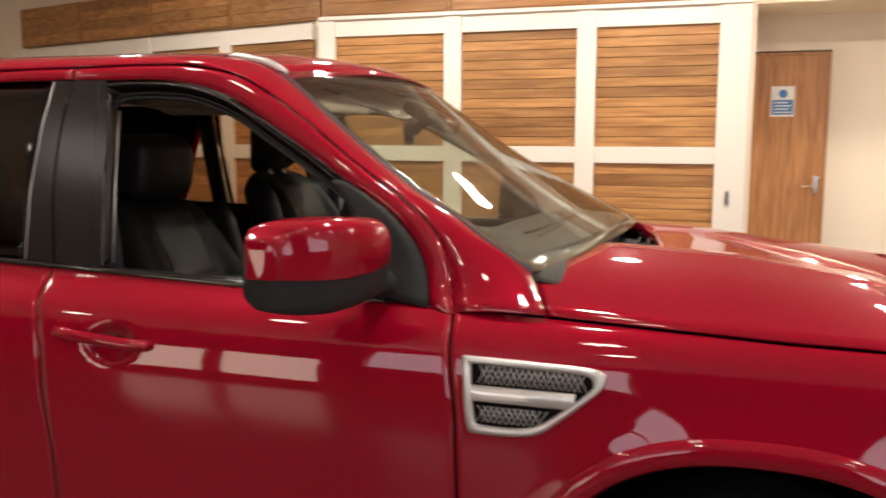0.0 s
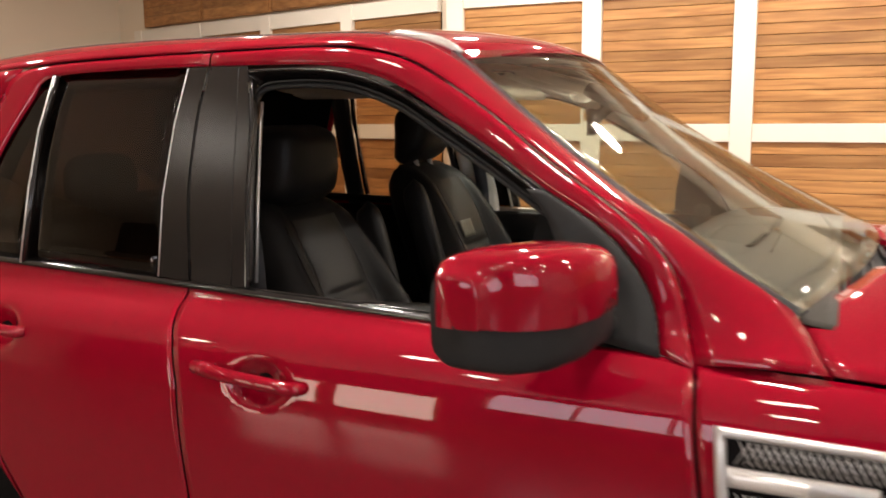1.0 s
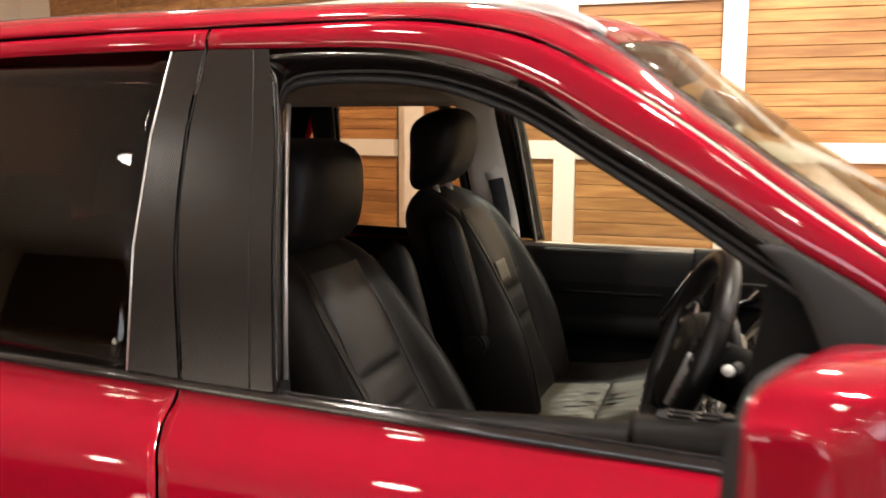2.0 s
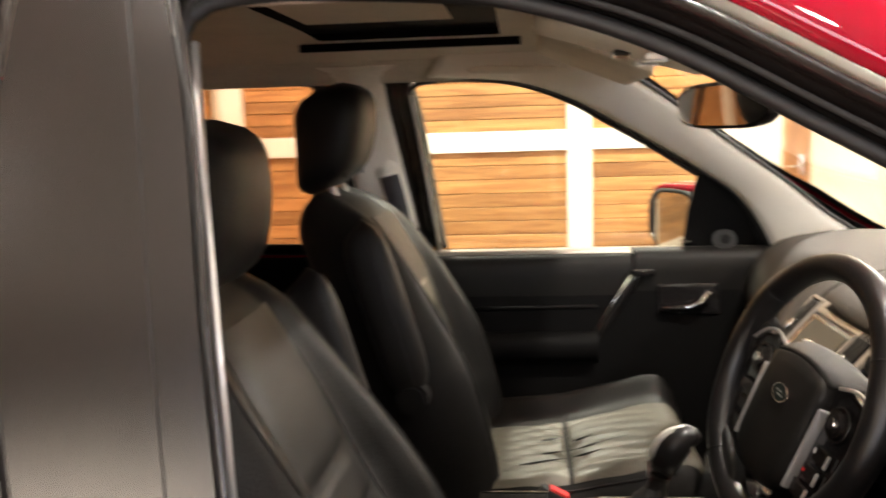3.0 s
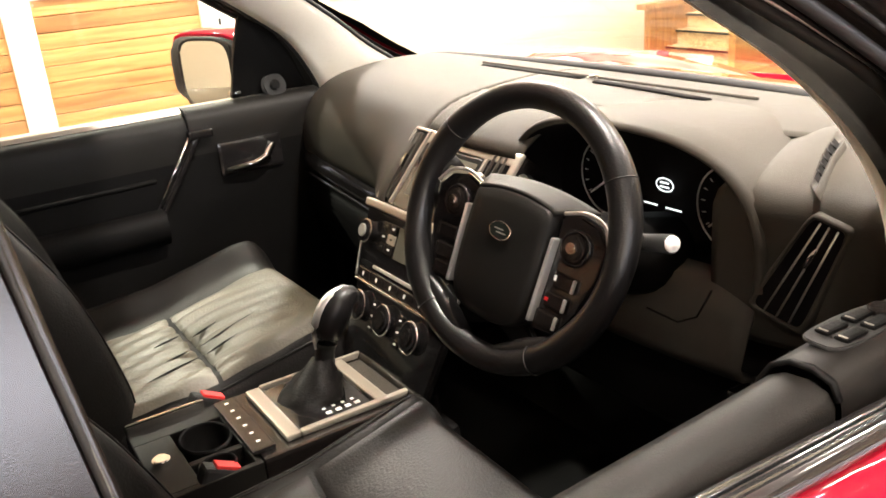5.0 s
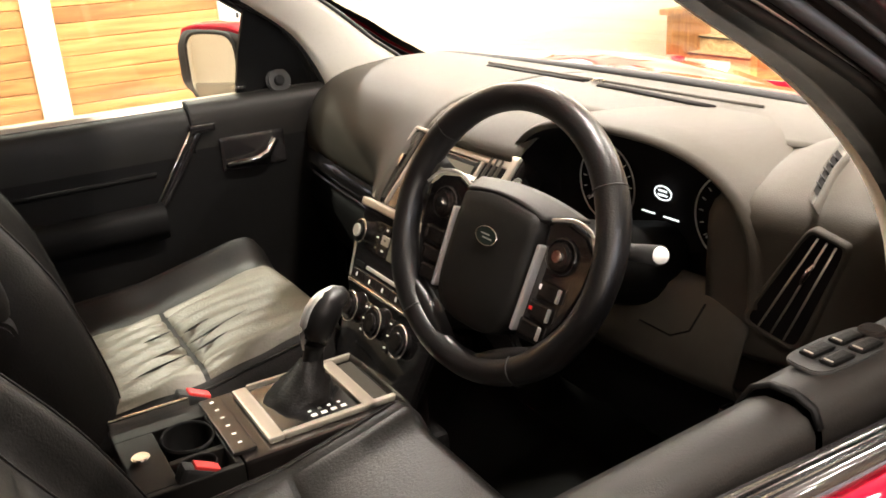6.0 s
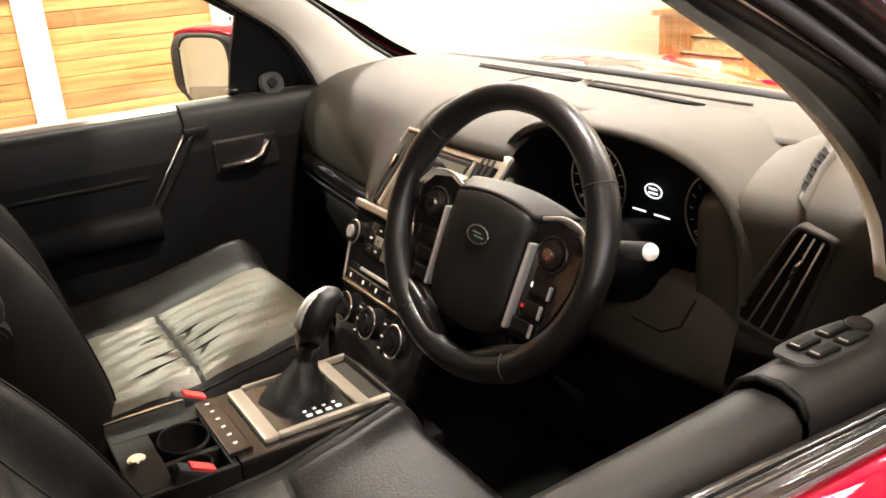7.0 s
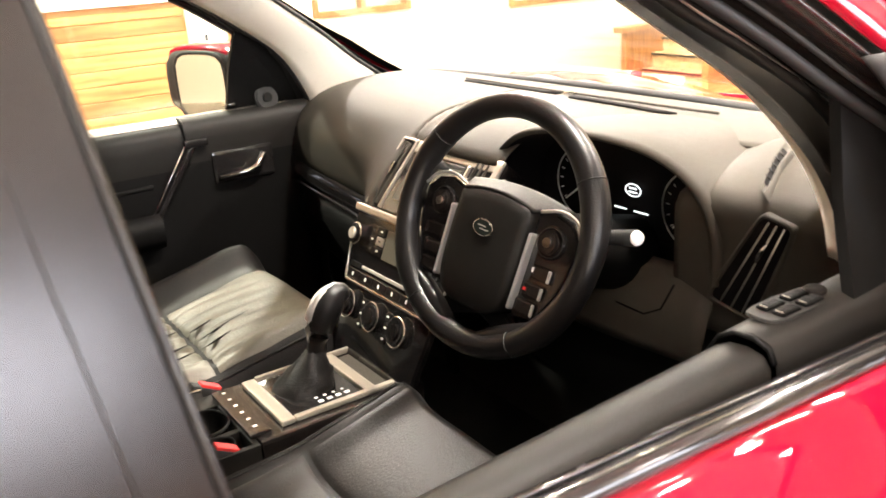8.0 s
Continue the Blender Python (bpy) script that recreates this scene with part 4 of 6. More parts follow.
# wing vents
for s in (-1, 1):
    O = [(-0.607, 0.884), (-0.470, 0.882), (-0.338, 0.878), (-0.313, 0.862), (-0.322, 0.838), (-0.402, 0.768), (-0.459, 0.734), (-0.572, 0.728), (-0.593, 0.748)]
    cx, cz = -0.475, 0.815
    I = [(cx + (x - cx) * 0.86, cz + (z - cz) * 0.80) for x, z in O]
    O2, I2 = spline(O + [O[0]], 60), spline(I + [I[0]], 60)
    rows = [[side_point(s, x, z, ins) for x, z in pts] for pts, ins in ((O2, 0.002), (O2, -0.010), (O2 * 0.5 + I2 * 0.5, -0.013), (I2, -0.008), (I2, 0.004))]
    vt = sheet("wing_vent", rows, SILVER, car, "silver framed mesh vent on the wing")
    sheet("backing", [[side_point(s, cx + (x - cx) * k, cz + (z - cz) * k, -0.003) for x, z in I2] for k in (1.03, 0.8, 0.6, 0.4, 0.2, 0.02)], GAP, vt, "black mesh backing")
    for z0, z1 in ((0.831, 0.868), (0.752, 0.786)):
        for sg in (-1, 1):
            for k in range(-3, 30):
                x0 = -0.61 + 0.0125 * k
                a, b = (x0, z0), (x0 + sg * 0.022, z1)
                lim = -0.345 if z0 > 0.8 else -0.425
                if min(a[0], b[0]) < -0.575 or max(a[0], b[0]) > lim:
                    continue
                tube("mesh_wire", [side_point(s, a[0], a[1], -0.0055), side_point(s, b[0], b[1], -0.0055)], 0.0012, SILVER, vt, "", 4)
    sheet("side_bar", [[side_point(s, x, z, -o) for x in np.linspace(-0.585, -0.37, 8)] for z, o in ((0.793, 0.002), (0.796, 0.009), (0.824, 0.010), (0.827, 0.003))], SILVER, vt, "silver cross bar")
    sheet("side_repeater", [[side_point(s, x, z, -o) for x in np.linspace(-0.575, -0.465, 8)] for z, o in ((0.799, 0.008), (0.803, 0.013), (0.817, 0.013), (0.821, 0.009))], LENS, vt, "clear side repeater lamp")


# ---- the car: inside
for s in (-1, 1):
    # windscreen pillar trim
    ta = [(x, s * (half(x, z) - 0.062), z - 0.030) for x, z in [(-1.60, 1.470), (-1.46, 1.462), (-1.365, 1.448), (-1.26, 1.41), (-1.152, 1.352), (-1.04, 1.288), (-0.943, 1.227), (-0.85, 1.155), (-0.78, 1.05), (-0.76, 0.98)]]
    tb = [(x, s * y, z) for x, y, z in [(-1.55, 0.55, 1.500), (-1.38, 0.55, 1.500), (-1.25, 0.555, 1.484), (-1.135, 0.580, 1.425), (-1.02, 0.610, 1.350), (-0.885, 0.645, 1.255), (-0.77, 0.670, 1.175), (-0.68, 0.690, 1.105), (-0.60, 0.705, 1.050), (-0.56, 0.71, 1.0)]]
    strip("pillar_trim", ta, tb, 50, 7, CREAM_TRIM, car, "cream windscreen pillar trim", -0.010, 0.004)
    if s < 0:
        deep = [(-1.30, -0.545, 1.455), (-1.19, -0.545, 1.388), (-1.08, -0.565, 1.306), (-1.00, -0.585, 1.250), (-0.925, -0.603, 1.200), (-0.862, -0.622, 1.143), (-0.828, -0.648, 1.085), (-0.820, -0.672, 1.03), (-0.820, -0.685, 0.98)]
        edge = [(x - 0.004, y - 0.022, z - 0.006) for x, y, z in deep]
        back = [(-1.30, -0.66, 1.420), (-1.19, -0.665, 1.358), (-1.08, -0.69, 1.284), (-1.00, -0.71, 1.236), (-0.93, -0.73, 1.188), (-0.875, -0.745, 1.128), (-0.845, -0.765, 1.075), (-0.835, -0.785, 1.02), (-0.835, -0.79, 0.97)]
        strip("pillar_lining", deep, edge, 40, 4, CREAM_TRIM, car, "cream rounded pillar lining edge", 0.003, 0.003)
        strip("pillar_lining", tb[1:], deep, 40, 5, CREAM_TRIM, car, "cream inner pillar lining", 0.0, 0.003)
        strip("frame_reveal", edge, back, 40, 5, BLACK_TRIM, car, "black door frame reveal", 0.004, 0.003)
        tube("frame_bead", spline([(x, y + 0.012, z - 0.002) for x, y, z in back], 50), 0.007, RUBBER, car, "black rubber bead", 8)
        tube("bright_bead", spline([(x, y - 0.004, z - 0.002) for x, y, z in back], 50), 0.0022, SILVER, car, "thin bright bead", 6)
    tube("pillar_seal", spline(tb, 50), 0.005, RUBBER, car, "thin black windscreen edge", 6)
    tube("window_bead", spline([(x, y + s * 0.004, z + 0.003) for x, y, z in ta], 50), 0.008, RUBBER, car, "black window bead", 8)
    # middle pillar trim
    strip("pillar_trim", [(-1.640, s * 0.785, 0.90), (-1.645, s * 0.775, 1.05), (-1.672, s * 0.728, 1.22), (-1.700, s * 0.672, 1.40), (-1.69, s * 0.645, 1.452), (-1.62, s * 0.62, 1.475)],
          [(-1.80, s * 0.785, 0.90), (-1.78, s * 0.775, 1.05), (-1.80, s * 0.728, 1.22), (-1.815, s * 0.672, 1.40), (-1.835, s * 0.645, 1.452), (-1.90, s * 0.62, 1.475)], 26, 7, CREAM_TRIM, car, "cream middle pillar trim", -0.012, 0.004)
    rows = [[(x, s * y, z) for x in np.linspace(-2.6, -1.30, 30)] for y, z in ((0.655, 1.432), (0.640, 1.452), (0.61, 1.475), (0.56, 1.492))]
    sheet("side_header", rows, HEADLINER, car, "beige cloth side header", 0.004)
    tube("grab_handle", spline([(-1.50, s * 0.632, 1.458), (-1.48, s * 0.60, 1.450), (-1.38, s * 0.592, 1.445), (-1.28, s * 0.60, 1.448), (-1.26, s * 0.632, 1.458)], 20), 0.010, CREAM_TRIM, car, "cream grab handle", 8)
    strip("rear_pillar_trim", [(-2.24, s * 0.79, 1.0), (-2.255, s * 0.735, 1.25), (-2.24, s * 0.668, 1.45)], [(-2.32, s * 0.79, 1.0), (-2.335, s * 0.735, 1.25), (-2.32, s * 0.668, 1.45)], 12, 4, RUBBER, car, "dark rear window bar", 0.0, 0.006)
    strip("rear_window_frame", [(-1.80, s * 0.783, 1.005), (-2.0, s * 0.783, 1.01), (-2.5, s * 0.783, 1.02)], [(-1.80, s * 0.75, 1.035), (-2.0, s * 0.75, 1.04), (-2.5, s * 0.75, 1.05)], 14, 3, DASH_DARK, car, "dark rear door cap", -0.01, 0.006)
    strip("rear_window_frame", [(-1.79, s * 0.762, 1.06), (-1.815, s * 0.72, 1.24), (-1.84, s * 0.665, 1.42), (-1.90, s * 0.655, 1.452), (-2.2, s * 0.655, 1.452)], [(-1.815, s * 0.778, 1.06), (-1.84, s * 0.735, 1.24), (-1.868, s * 0.68, 1.40), (-1.92, s * 0.675, 1.435), (-2.2, s * 0.675, 1.437)], 30, 3, RUBBER, car, "black window bead", 0.0, 0.006)
    # front door card
    dc = side_sheet("door_card", s, lambda z: -1.655, lambda z: -0.80, lambda x: 0.36, lambda x: 0.955, DASH_DARK, car, "dark door card with a padded top", 24, 16, 0.0, 0.006, lambda x, z: half(x, z) - 0.758)
    # padded cap: rear roll and raised front part
    def cap_rows(x0, x1, dz, n=24):
        prof = [(0.098, -0.100), (0.102, -0.050), (0.099, -0.022), (0.090, -0.006), (0.076, 0.002), (0.056, 0.004), (0.040, 0.0), (0.033, -0.010), (0.030, -0.04)]
        return [[(x, s * (half(x, 1.0) - ins), 1.000 + (x + 1.11) * (0.05 if s < 0 else 0.0) + dv + dz) for x in np.linspace(x0, x1, n)] for ins, dv in prof]
    sheet("door_cap", cap_rows(-1.66, -1.113, -0.004), CAP, dc, "dark taupe padded door cap")
    sheet("door_cap", cap_rows(-1.107, -0.78, 0.006), CAP, dc, "dark taupe door cap around the switches")
    if s > 0:
        # Pale strip added for the light that the top of this cap catches.
        sheet("cap_highlight", [[(x, half(x, 1.0) - ins, 1.000 + dv) for x in np.linspace(-1.66, -0.82, 30)] for ins, dv in ((0.028, -0.01), (0.030, 0.007), (0.036, 0.0095), (0.062, 0.0095), (0.070, 0.006), (0.072, -0.004))], SATIN, dc, "pale satin strip painting the light on the door cap")
    sheet("cap_joint", [[(x, s * (half(-1.11, 1.0) - ins * k), 0.998 + dv * k + 0.002) for x in (-1.1125, -1.1075)] for ins, dv, k in ((0.099, -0.100, 1.0), (0.103, -0.050, 1.01), (0.100, -0.020, 1.01), (0.090, -0.002, 1.0), (0.074, 0.007, 1.0), (0.054, 0.008, 1.0), (0.038, 0.003, 1.0), (0.032, -0.010, 1.0))], DASH_DARK, dc, "dark joint", 0.004)
    # armrest
    rows = []
    for x in np.linspace(-1.62, -1.20, 16):
        rows.append([(x, s * (0.760 - 0.045 * a), 0.765 + 0.04 * b) for a, b in ((0.0, -1), (0.7, -0.9), (1.0, -0.3), (1.0, 0.4), (0.7, 0.95), (0.0, 1.0))])
    sheet("armrest", rows, DASH_DARK, dc, "dark padded armrest")
    tube("card_crease", [(-1.63, s * 0.756, 0.862), (-1.2, s * 0.756, 0.868)], 0.006, DASH_DARK, dc, "", 6)
    strip("pull_bezel", [(-1.105, s * 0.745, 0.955), (-1.16, s * 0.75, 0.865), (-1.25, s * 0.76, 0.73)], [(-1.085, s * 0.748, 0.955), (-1.14, s * 0.752, 0.865), (-1.23, s * 0.762, 0.73)], 14, 3, PIANO, dc, "gloss black pull bezel", -0.004, 0.008)
    tube("bezel_edge", [(-1.115, s * 0.743, 0.952), (-1.17, s * 0.748, 0.865), (-1.252, s * 0.756, 0.735)], 0.003, CHROME, dc, "chrome edge", 6)
    boxed("pull_cap", (-1.118, min(s * 0.735, s * 0.76), 0.945), (-1.06, max(s * 0.735, s * 0.76), 0.965), PIANO, dc, "", 0.006)
    boxed("handle_recess", (-1.055, min(s * 0.748, s * 0.772), 0.845), (-0.90, max(s * 0.748, s * 0.772), 0.925), PIANO, dc, "dark handle recess", 0.008)
    tube("inner_handle", [(-1.045, s * 0.738, 0.865), (-0.975, s * 0.732, 0.868), (-0.95, s * 0.732, 0.878), (-0.930, s * 0.738, 0.905)], [0.006, 0.008, 0.009, 0.010], CHROME, dc, "satin chrome inner handle", 8)
    # sail inside with a tweeter
    bm = bmesh.new()
    f = bm.faces.new([bm.verts.new((x, s * (half(x, z) - 0.05), z)) for x, z in [(-0.985, 0.985), (-0.975, 1.10), (-0.955, 1.20), (-0.90, 1.175), (-0.84, 1.10), (-0.80, 1.02), (-0.79, 0.975)]])
    sp = part("sail_trim", bm, DASH_DARK, dc, "black sail trim with a tweeter")
    sp.modifiers.new("solidify", "SOLIDIFY").thickness = 0.012
    disc("tweeter", (-0.885, s * (half(-0.885, 1.025) - 0.056), 1.025), (0, -s, 0.3), 0.030, 0.010, BLACK_PLASTIC, dc, "round tweeter grille", 24, 0.004)
    disc("tweeter_core", (-0.885, s * (half(-0.885, 1.025) - 0.066), 1.028), (0, -s, 0.3), 0.012, 0.006, DASH_DARK, dc, "", 16, 0.002)
    if s > 0:
        disc("lock_knob", (-0.976, s * 0.800, 1.020), (0, 0, 1), 0.016, 0.006, CHROME, dc, "chrome lock button", 20, 0.002)
    # seat belt
    tube("belt_guide", [(-1.712, s * 0.742, 1.225), (-1.712, s * 0.712, 1.222)], 0.030, CREAM_TRIM, car, "cream seat belt guide", 12)
    strip("seat_belt", [(-1.685, s * 0.712, 1.215), (-1.66, s * 0.70, 1.12), (-1.645, s * 0.70, 0.95), (-1.64, s * 0.70, 0.6)], [(-1.732, s * 0.715, 1.205), (-1.705, s * 0.70, 1.11), (-1.69, s * 0.70, 0.95), (-1.685, s * 0.70, 0.6)], 14, 3, BELT_CLOTH, car, "dark seat belt webbing", 0.0, 0.003)
    # rear door card
    side_sheet("rear_door_card", s, lambda z: -2.5, lambda z: -1.70, lambda x: 0.4, lambda x: 1.005, DASH_DARK, car, "dark rear door card", 12, 8, 0.11, 0.006)

# window switches on the driver's door
sw = poly("switch_panel", [(x * 1.0, y) for x, y in ring(0.048, 0.020, 28, 4)], Matrix.Translation((-1.035, -0.782, 1.011)) @ Matrix.Rotation(-0.02, 4, "Z"), 0.003, BLACK_PLASTIC, car, "window switch panel on the door cap", 0.001)
for i in range(2):
    for j in range(2):
        boxed("switch", (-1.068 + 0.034 * i, -0.798 + 0.017 * j, 1.0135), (-1.040 + 0.034 * i, -0.785 + 0.017 * j, 1.0175), DASH_DARK, sw, "", 0.003)
        boxed("switch_tip", (-1.066 + 0.034 * i, -0.796 + 0.017 * j, 1.0172), (-1.0645 + 0.034 * i, -0.788 + 0.017 * j, 1.0179), SATIN, sw, "satin switch tip", 0.0005)
disc("mirror_switch", (-0.998, -0.782, 1.014), (0, 0, 1), 0.011, 0.006, BLACK_TRIM, sw, "round mirror switch", 20, 0.002)

# headliner with a dark roof opening
rows = []
X = np.linspace(-2.9, -1.22, 43)
Y = np.linspace(-0.60, 0.60, 25)
bm = bmesh.new()
grid = [[bm.verts.new((x, y, 1.508 - 0.030 * abs(y / 0.6) ** 3 - 0.06 * max(0, (x + 1.35) / 0.13) ** 2 * 0.5)) for y in Y] for x in X]
for i in range(len(X) - 1):
    for j in range(len(Y) - 1):
        if -1.80 < X[i] < -1.42 and -0.36 < Y[j] < 0.33:
            continue
        bm.faces.new((grid[i][j], grid[i + 1][j], grid[i + 1][j + 1], grid[i][j + 1]))
hlr = part("headliner", bm, HEADLINER, car, "beige cloth headliner with a roof opening", True)
boxed("sunroof_well", (-1.83, -0.40, 1.520), (-1.38, 0.40, 1.532), GAP, hlr, "black roof opening", 0.0)
# Pale slab stands in for the bright ceiling seen through the roof glass.
boxed("sunroof_light_strip", (-1.76, -0.34, 1.512), (-1.50, 0.16, 1.517), HEADLINER, hlr, "pale strip standing for light seen through the roof glass", 0.002)
for y in (-0.40, 0.38):
    boxed("well_side", (-1.83, y, 1.485), (-1.38, y + 0.02, 1.522), GAP, hlr, "", 0.0)
for s in (-1, 1):
    rows = []
    for t in np.linspace(0, 1, 12):
        rows.append([(-1.345 + 0.19 * t + a * 0.012, s * y, 1.492 - 0.075 * t - b * 0.014 - 0.02 * (abs(y) - 0.3) ** 2) for y, a, b in [(0.14, 0, 0.2), (0.16, 0, 1), (0.35, 0, 1.1), (0.54, 0, 1), (0.56, 0, 0.2), (0.54, 0, -0.4), (0.35, 0, -0.5), (0.16, 0, -0.4)]])
    sheet("sun_visor", rows, HEADLINER, car, "beige folded sun visor", 0, True, True, True)
rows = [[(-1.36 + 0.26 * t, y, 1.488 - 0.075 * t - 0.016 * (1 - (y / 0.11) ** 4)) for y in np.linspace(-0.11, 0.11, 11)] for t in np.linspace(0, 1, 10)]
oc = sheet("overhead_console", rows, CREAM_TRIM, car, "cream overhead lamp console", 0.004)
for y in (-0.05, 0.05):
    boxed("map_lamp", (-1.20, y - 0.03, 1.413), (-1.14, y + 0.03, 1.424), LENS, oc, "clear map lamp", 0.004)
boxed("lamp_switch", (-1.24, -0.03, 1.424), (-1.215, 0.03, 1.434), BLACK_TRIM, oc, "", 0.003)

# rear view mirror
rm = Matrix.Translation((-1.067, -0.016, 1.346)) @ Matrix.Rotation(radians(18), 4, "Z") @ Matrix.Rotation(radians(-4), 4, "Y")
rows = []
for d_, k in ((0.012, 0.90), (0.0, 1.0), (-0.012, 1.0), (-0.016, 0.97)):
    rows.append([rm @ Vector((d_, a * k, b * k)) for a, b in ring(0.132, 0.036, 36, 3.4)])
rv = sheet("rear_view_mirror", rows, BLACK_TRIM, car, "black framed rear view mirror", 0, True, True, True)
bm = bmesh.new()
bm.faces.new([bm.verts.new(rm @ Vector((-0.0175, a, b))) for a, b in ring(0.124, 0.030, 36, 3.2)])
part("mirror_glass", bm, MIRROR, rv, "mirror glass")
tube("mirror_stalk", [(-1.055, -0.012, 1.352), (-1.03, -0.012, 1.38), (-0.99, -0.012, 1.405)], [0.014, 0.016, 0.024], BLACK_TRIM, rv, "", 10)
rows = []
for q in np.linspace(0, 1, 9):
    k = 0.55 + 0.45 * math.sin(math.pi * (0.15 + 0.7 * q))
    rows.append([(-1.075 + 0.155 * q + 0.008 * b, -0.012 + a * 0.062 * k, 1.432 - 0.070 * q + b * 0.022 * k) for a, b in ring(1, 1, 20, 3.2)])
sheet("sensor_pod", rows, BLACK_TRIM, rv, "black sensor pod on the windscreen", 0, True, True, True)


# ---- seats
def seat(s, lifted):
    """A front seat with side bolsters; lifted raises its headrest on posts."""
    cy = 0.362
    st_ = new("front_seat")
    st_.parent = car
    st_["label"] = "black leather front seat with a creased cushion coloured as lit" if s > 0 else "black leather driver seat with stitched bolsters"
    # front line of the bolsters and rear line of the back, by height
    if lifted:
        FRONT = [(0.58, -1.440), (0.66, -1.436), (0.727, -1.445), (0.876, -1.487), (1.01, -1.560), (1.10, -1.620), (1.17, -1.675), (1.205, -1.72)]
        REAR = [(0.58, -1.60), (0.80, -1.675), (1.00, -1.755), (1.13, -1.805), (1.205, -1.815)]
    else:
        FRONT = [(0.58, -1.445), (0.66, -1.455), (0.775, -1.505), (0.846, -1.545), (0.942, -1.610), (1.029, -1.672), (1.11, -1.728), (1.150, -1.765)]
        REAR = [(0.58, -1.62), (0.80, -1.715), (1.00, -1.80), (1.10, -1.845), (1.150, -1.85)]
    fk, rk = spline(FRONT, 80), spline(REAR, 80)
    top = FRONT[-1][0]
    span = top - 0.58

    def fx(z):
        return float(np.interp(z, fk[:, 0], fk[:, 1]))

    def rx(z):
        return float(np.interp(z, rk[:, 0], rk[:, 1]))

    def width(t):
        w = 0.243 - 0.070 * max(0.0, (t - 0.45) / 0.55) ** 1.8
        if t > 0.90:
            w *= 0.80 + 0.20 * math.sqrt(max(0.0, 1 - ((t - 0.90) / 0.10) ** 2))
        return w

    def recess(t):
        return 0.012 + 0.048 * math.exp(-((t - 0.42) / 0.30) ** 2)

    def front_x(z, off):
        """The front surface at a height and a distance from the middle."""
        t = min(1.0, max(0.0, (z - 0.58) / span))
        b = min(1.0, abs(off) / width(t))
        m = max(0.0, min(1.0, (b - 0.50) / 0.22))
        m = m * m * (3 - 2 * m)
        roll = 0.075 * max(0.0, (b - 0.78) / 0.22) ** 2.4
        return fx(z) - recess(t) * (1 - m) - roll

    rows = []
    for z in np.linspace(0.58, top, 34):
        t = (z - 0.58) / span
        w = width(t)
        loop = [(front_x(z, w * v), s * (cy + w * v), z) for v in np.linspace(-1, 1, 37)]
        back = rx(z)
        if t > 0.86:
            k = max(0.12, math.sqrt(max(0.0, 1 - ((t - 0.86) / 0.14) ** 2)))
            mid = (loop[18][0] + back) / 2
            loop = [(mid + (x - mid) * k, y, zz) for x, y, zz in loop]
            back = mid + (back - mid) * k
        loop += [(back + (loop[-1][0] - back) * (1 - a), s * (cy + w * b), z) for a, b in ((0.35, 1.01), (0.7, 1.0), (0.93, 0.92), (1.0, 0.6), (1.0, 0.0), (1.0, -0.6), (0.93, -0.92), (0.7, -1.0), (0.35, -1.01))]
        rows.append(loop)
    bk = sheet("backrest", rows, LEATHER, st_, "black leather backrest", 0, True, True, True)
    # padded centre with cross seams
    rows = []
    for z in np.linspace(0.66, top - 0.05, 46):
        k = (z - 0.66) / (top - 0.71)
        wv = 0.118 - 0.018 * k
        groove = sum(math.exp(-((k - q) / 0.018) ** 2) for q in (0.40, 0.56))
        rows.append([(front_x(z, wv * v) + 0.002 + 0.007 * (1 - abs(v) ** 5) - 0.0085 * groove * (1 - abs(v) ** 8), s * (cy + wv * v), z) for v in np.linspace(-1, 1, 21)])
    sheet("centre_panel", rows, LEATHER_SOFT, bk, "soft leather centre panel with cross seams")
    for sg in (-1, 1):
        for frac, r in ((0.50, 0.0016), (0.80, 0.0016)):
            pts = []
            for z in np.linspace(0.66, top - 0.05, 22):
                off = frac * width((z - 0.58) / span)
                pts.append((front_x(z, off) + 0.0008, s * (cy + sg * off), z))
            tube("seam", pts, r, LEATHER_SOFT, bk, "stitched seam", 6)
    if s > 0:
        sheet("tag", [[(front_x(z, y - cy) + 0.0115, y, z) for y in np.linspace(0.272, 0.362, 8)] for z in np.linspace(0.965, 1.020, 6)], LEATHER_LIT, bk, "stitched tag on the backrest in the lit leather tone", 0.003)

    # cushion
    WIDE, LONG = (0.25, 0.485) if s > 0 else (0.240, 0.440)

    def cushion_z(x):
        return float(np.interp(x, [-1.52, -1.42, -1.30, -1.20, -1.12, -1.05], [0.648, 0.655, 0.666, 0.690, 0.710, 0.715]))

    def cushion_top(x, off):
        t = (x + 1.52) / LONG
        w = WIDE - 0.012 * t
        b = min(1.0, abs(off) / w)
        inner = s > 0 and off < 0
        bol = (0.004 if inner else (0.040 if s > 0 else 0.026)) * math.exp(-((b - (0.80 if s > 0 else 0.72)) / 0.17) ** 2)
        nose = 0.085 * max(0.0, (t - 0.88) / 0.12) ** 2.2
        roll = 0.085 * max(0.0, (b - (0.80 if s > 0 else 0.74)) / (0.20 if s > 0 else 0.26)) ** 2.4
        return cushion_z(x) - (0.010 if s < 0 else 0.0) + bol - nose - roll

    rows = []
    for t in np.linspace(0, 1, 30):
        x = -1.52 + LONG * t
        w = WIDE - 0.012 * t
        if t > 0.84:
            w *= 0.80 + 0.20 * math.sqrt(max(0.0, 1 - ((t - 0.84) / 0.16) ** 2))
        loop = [(x, s * (cy + w * v), cushion_top(x, w * v)) for v in np.linspace(-1, 1, 41)]
        low = 0.545
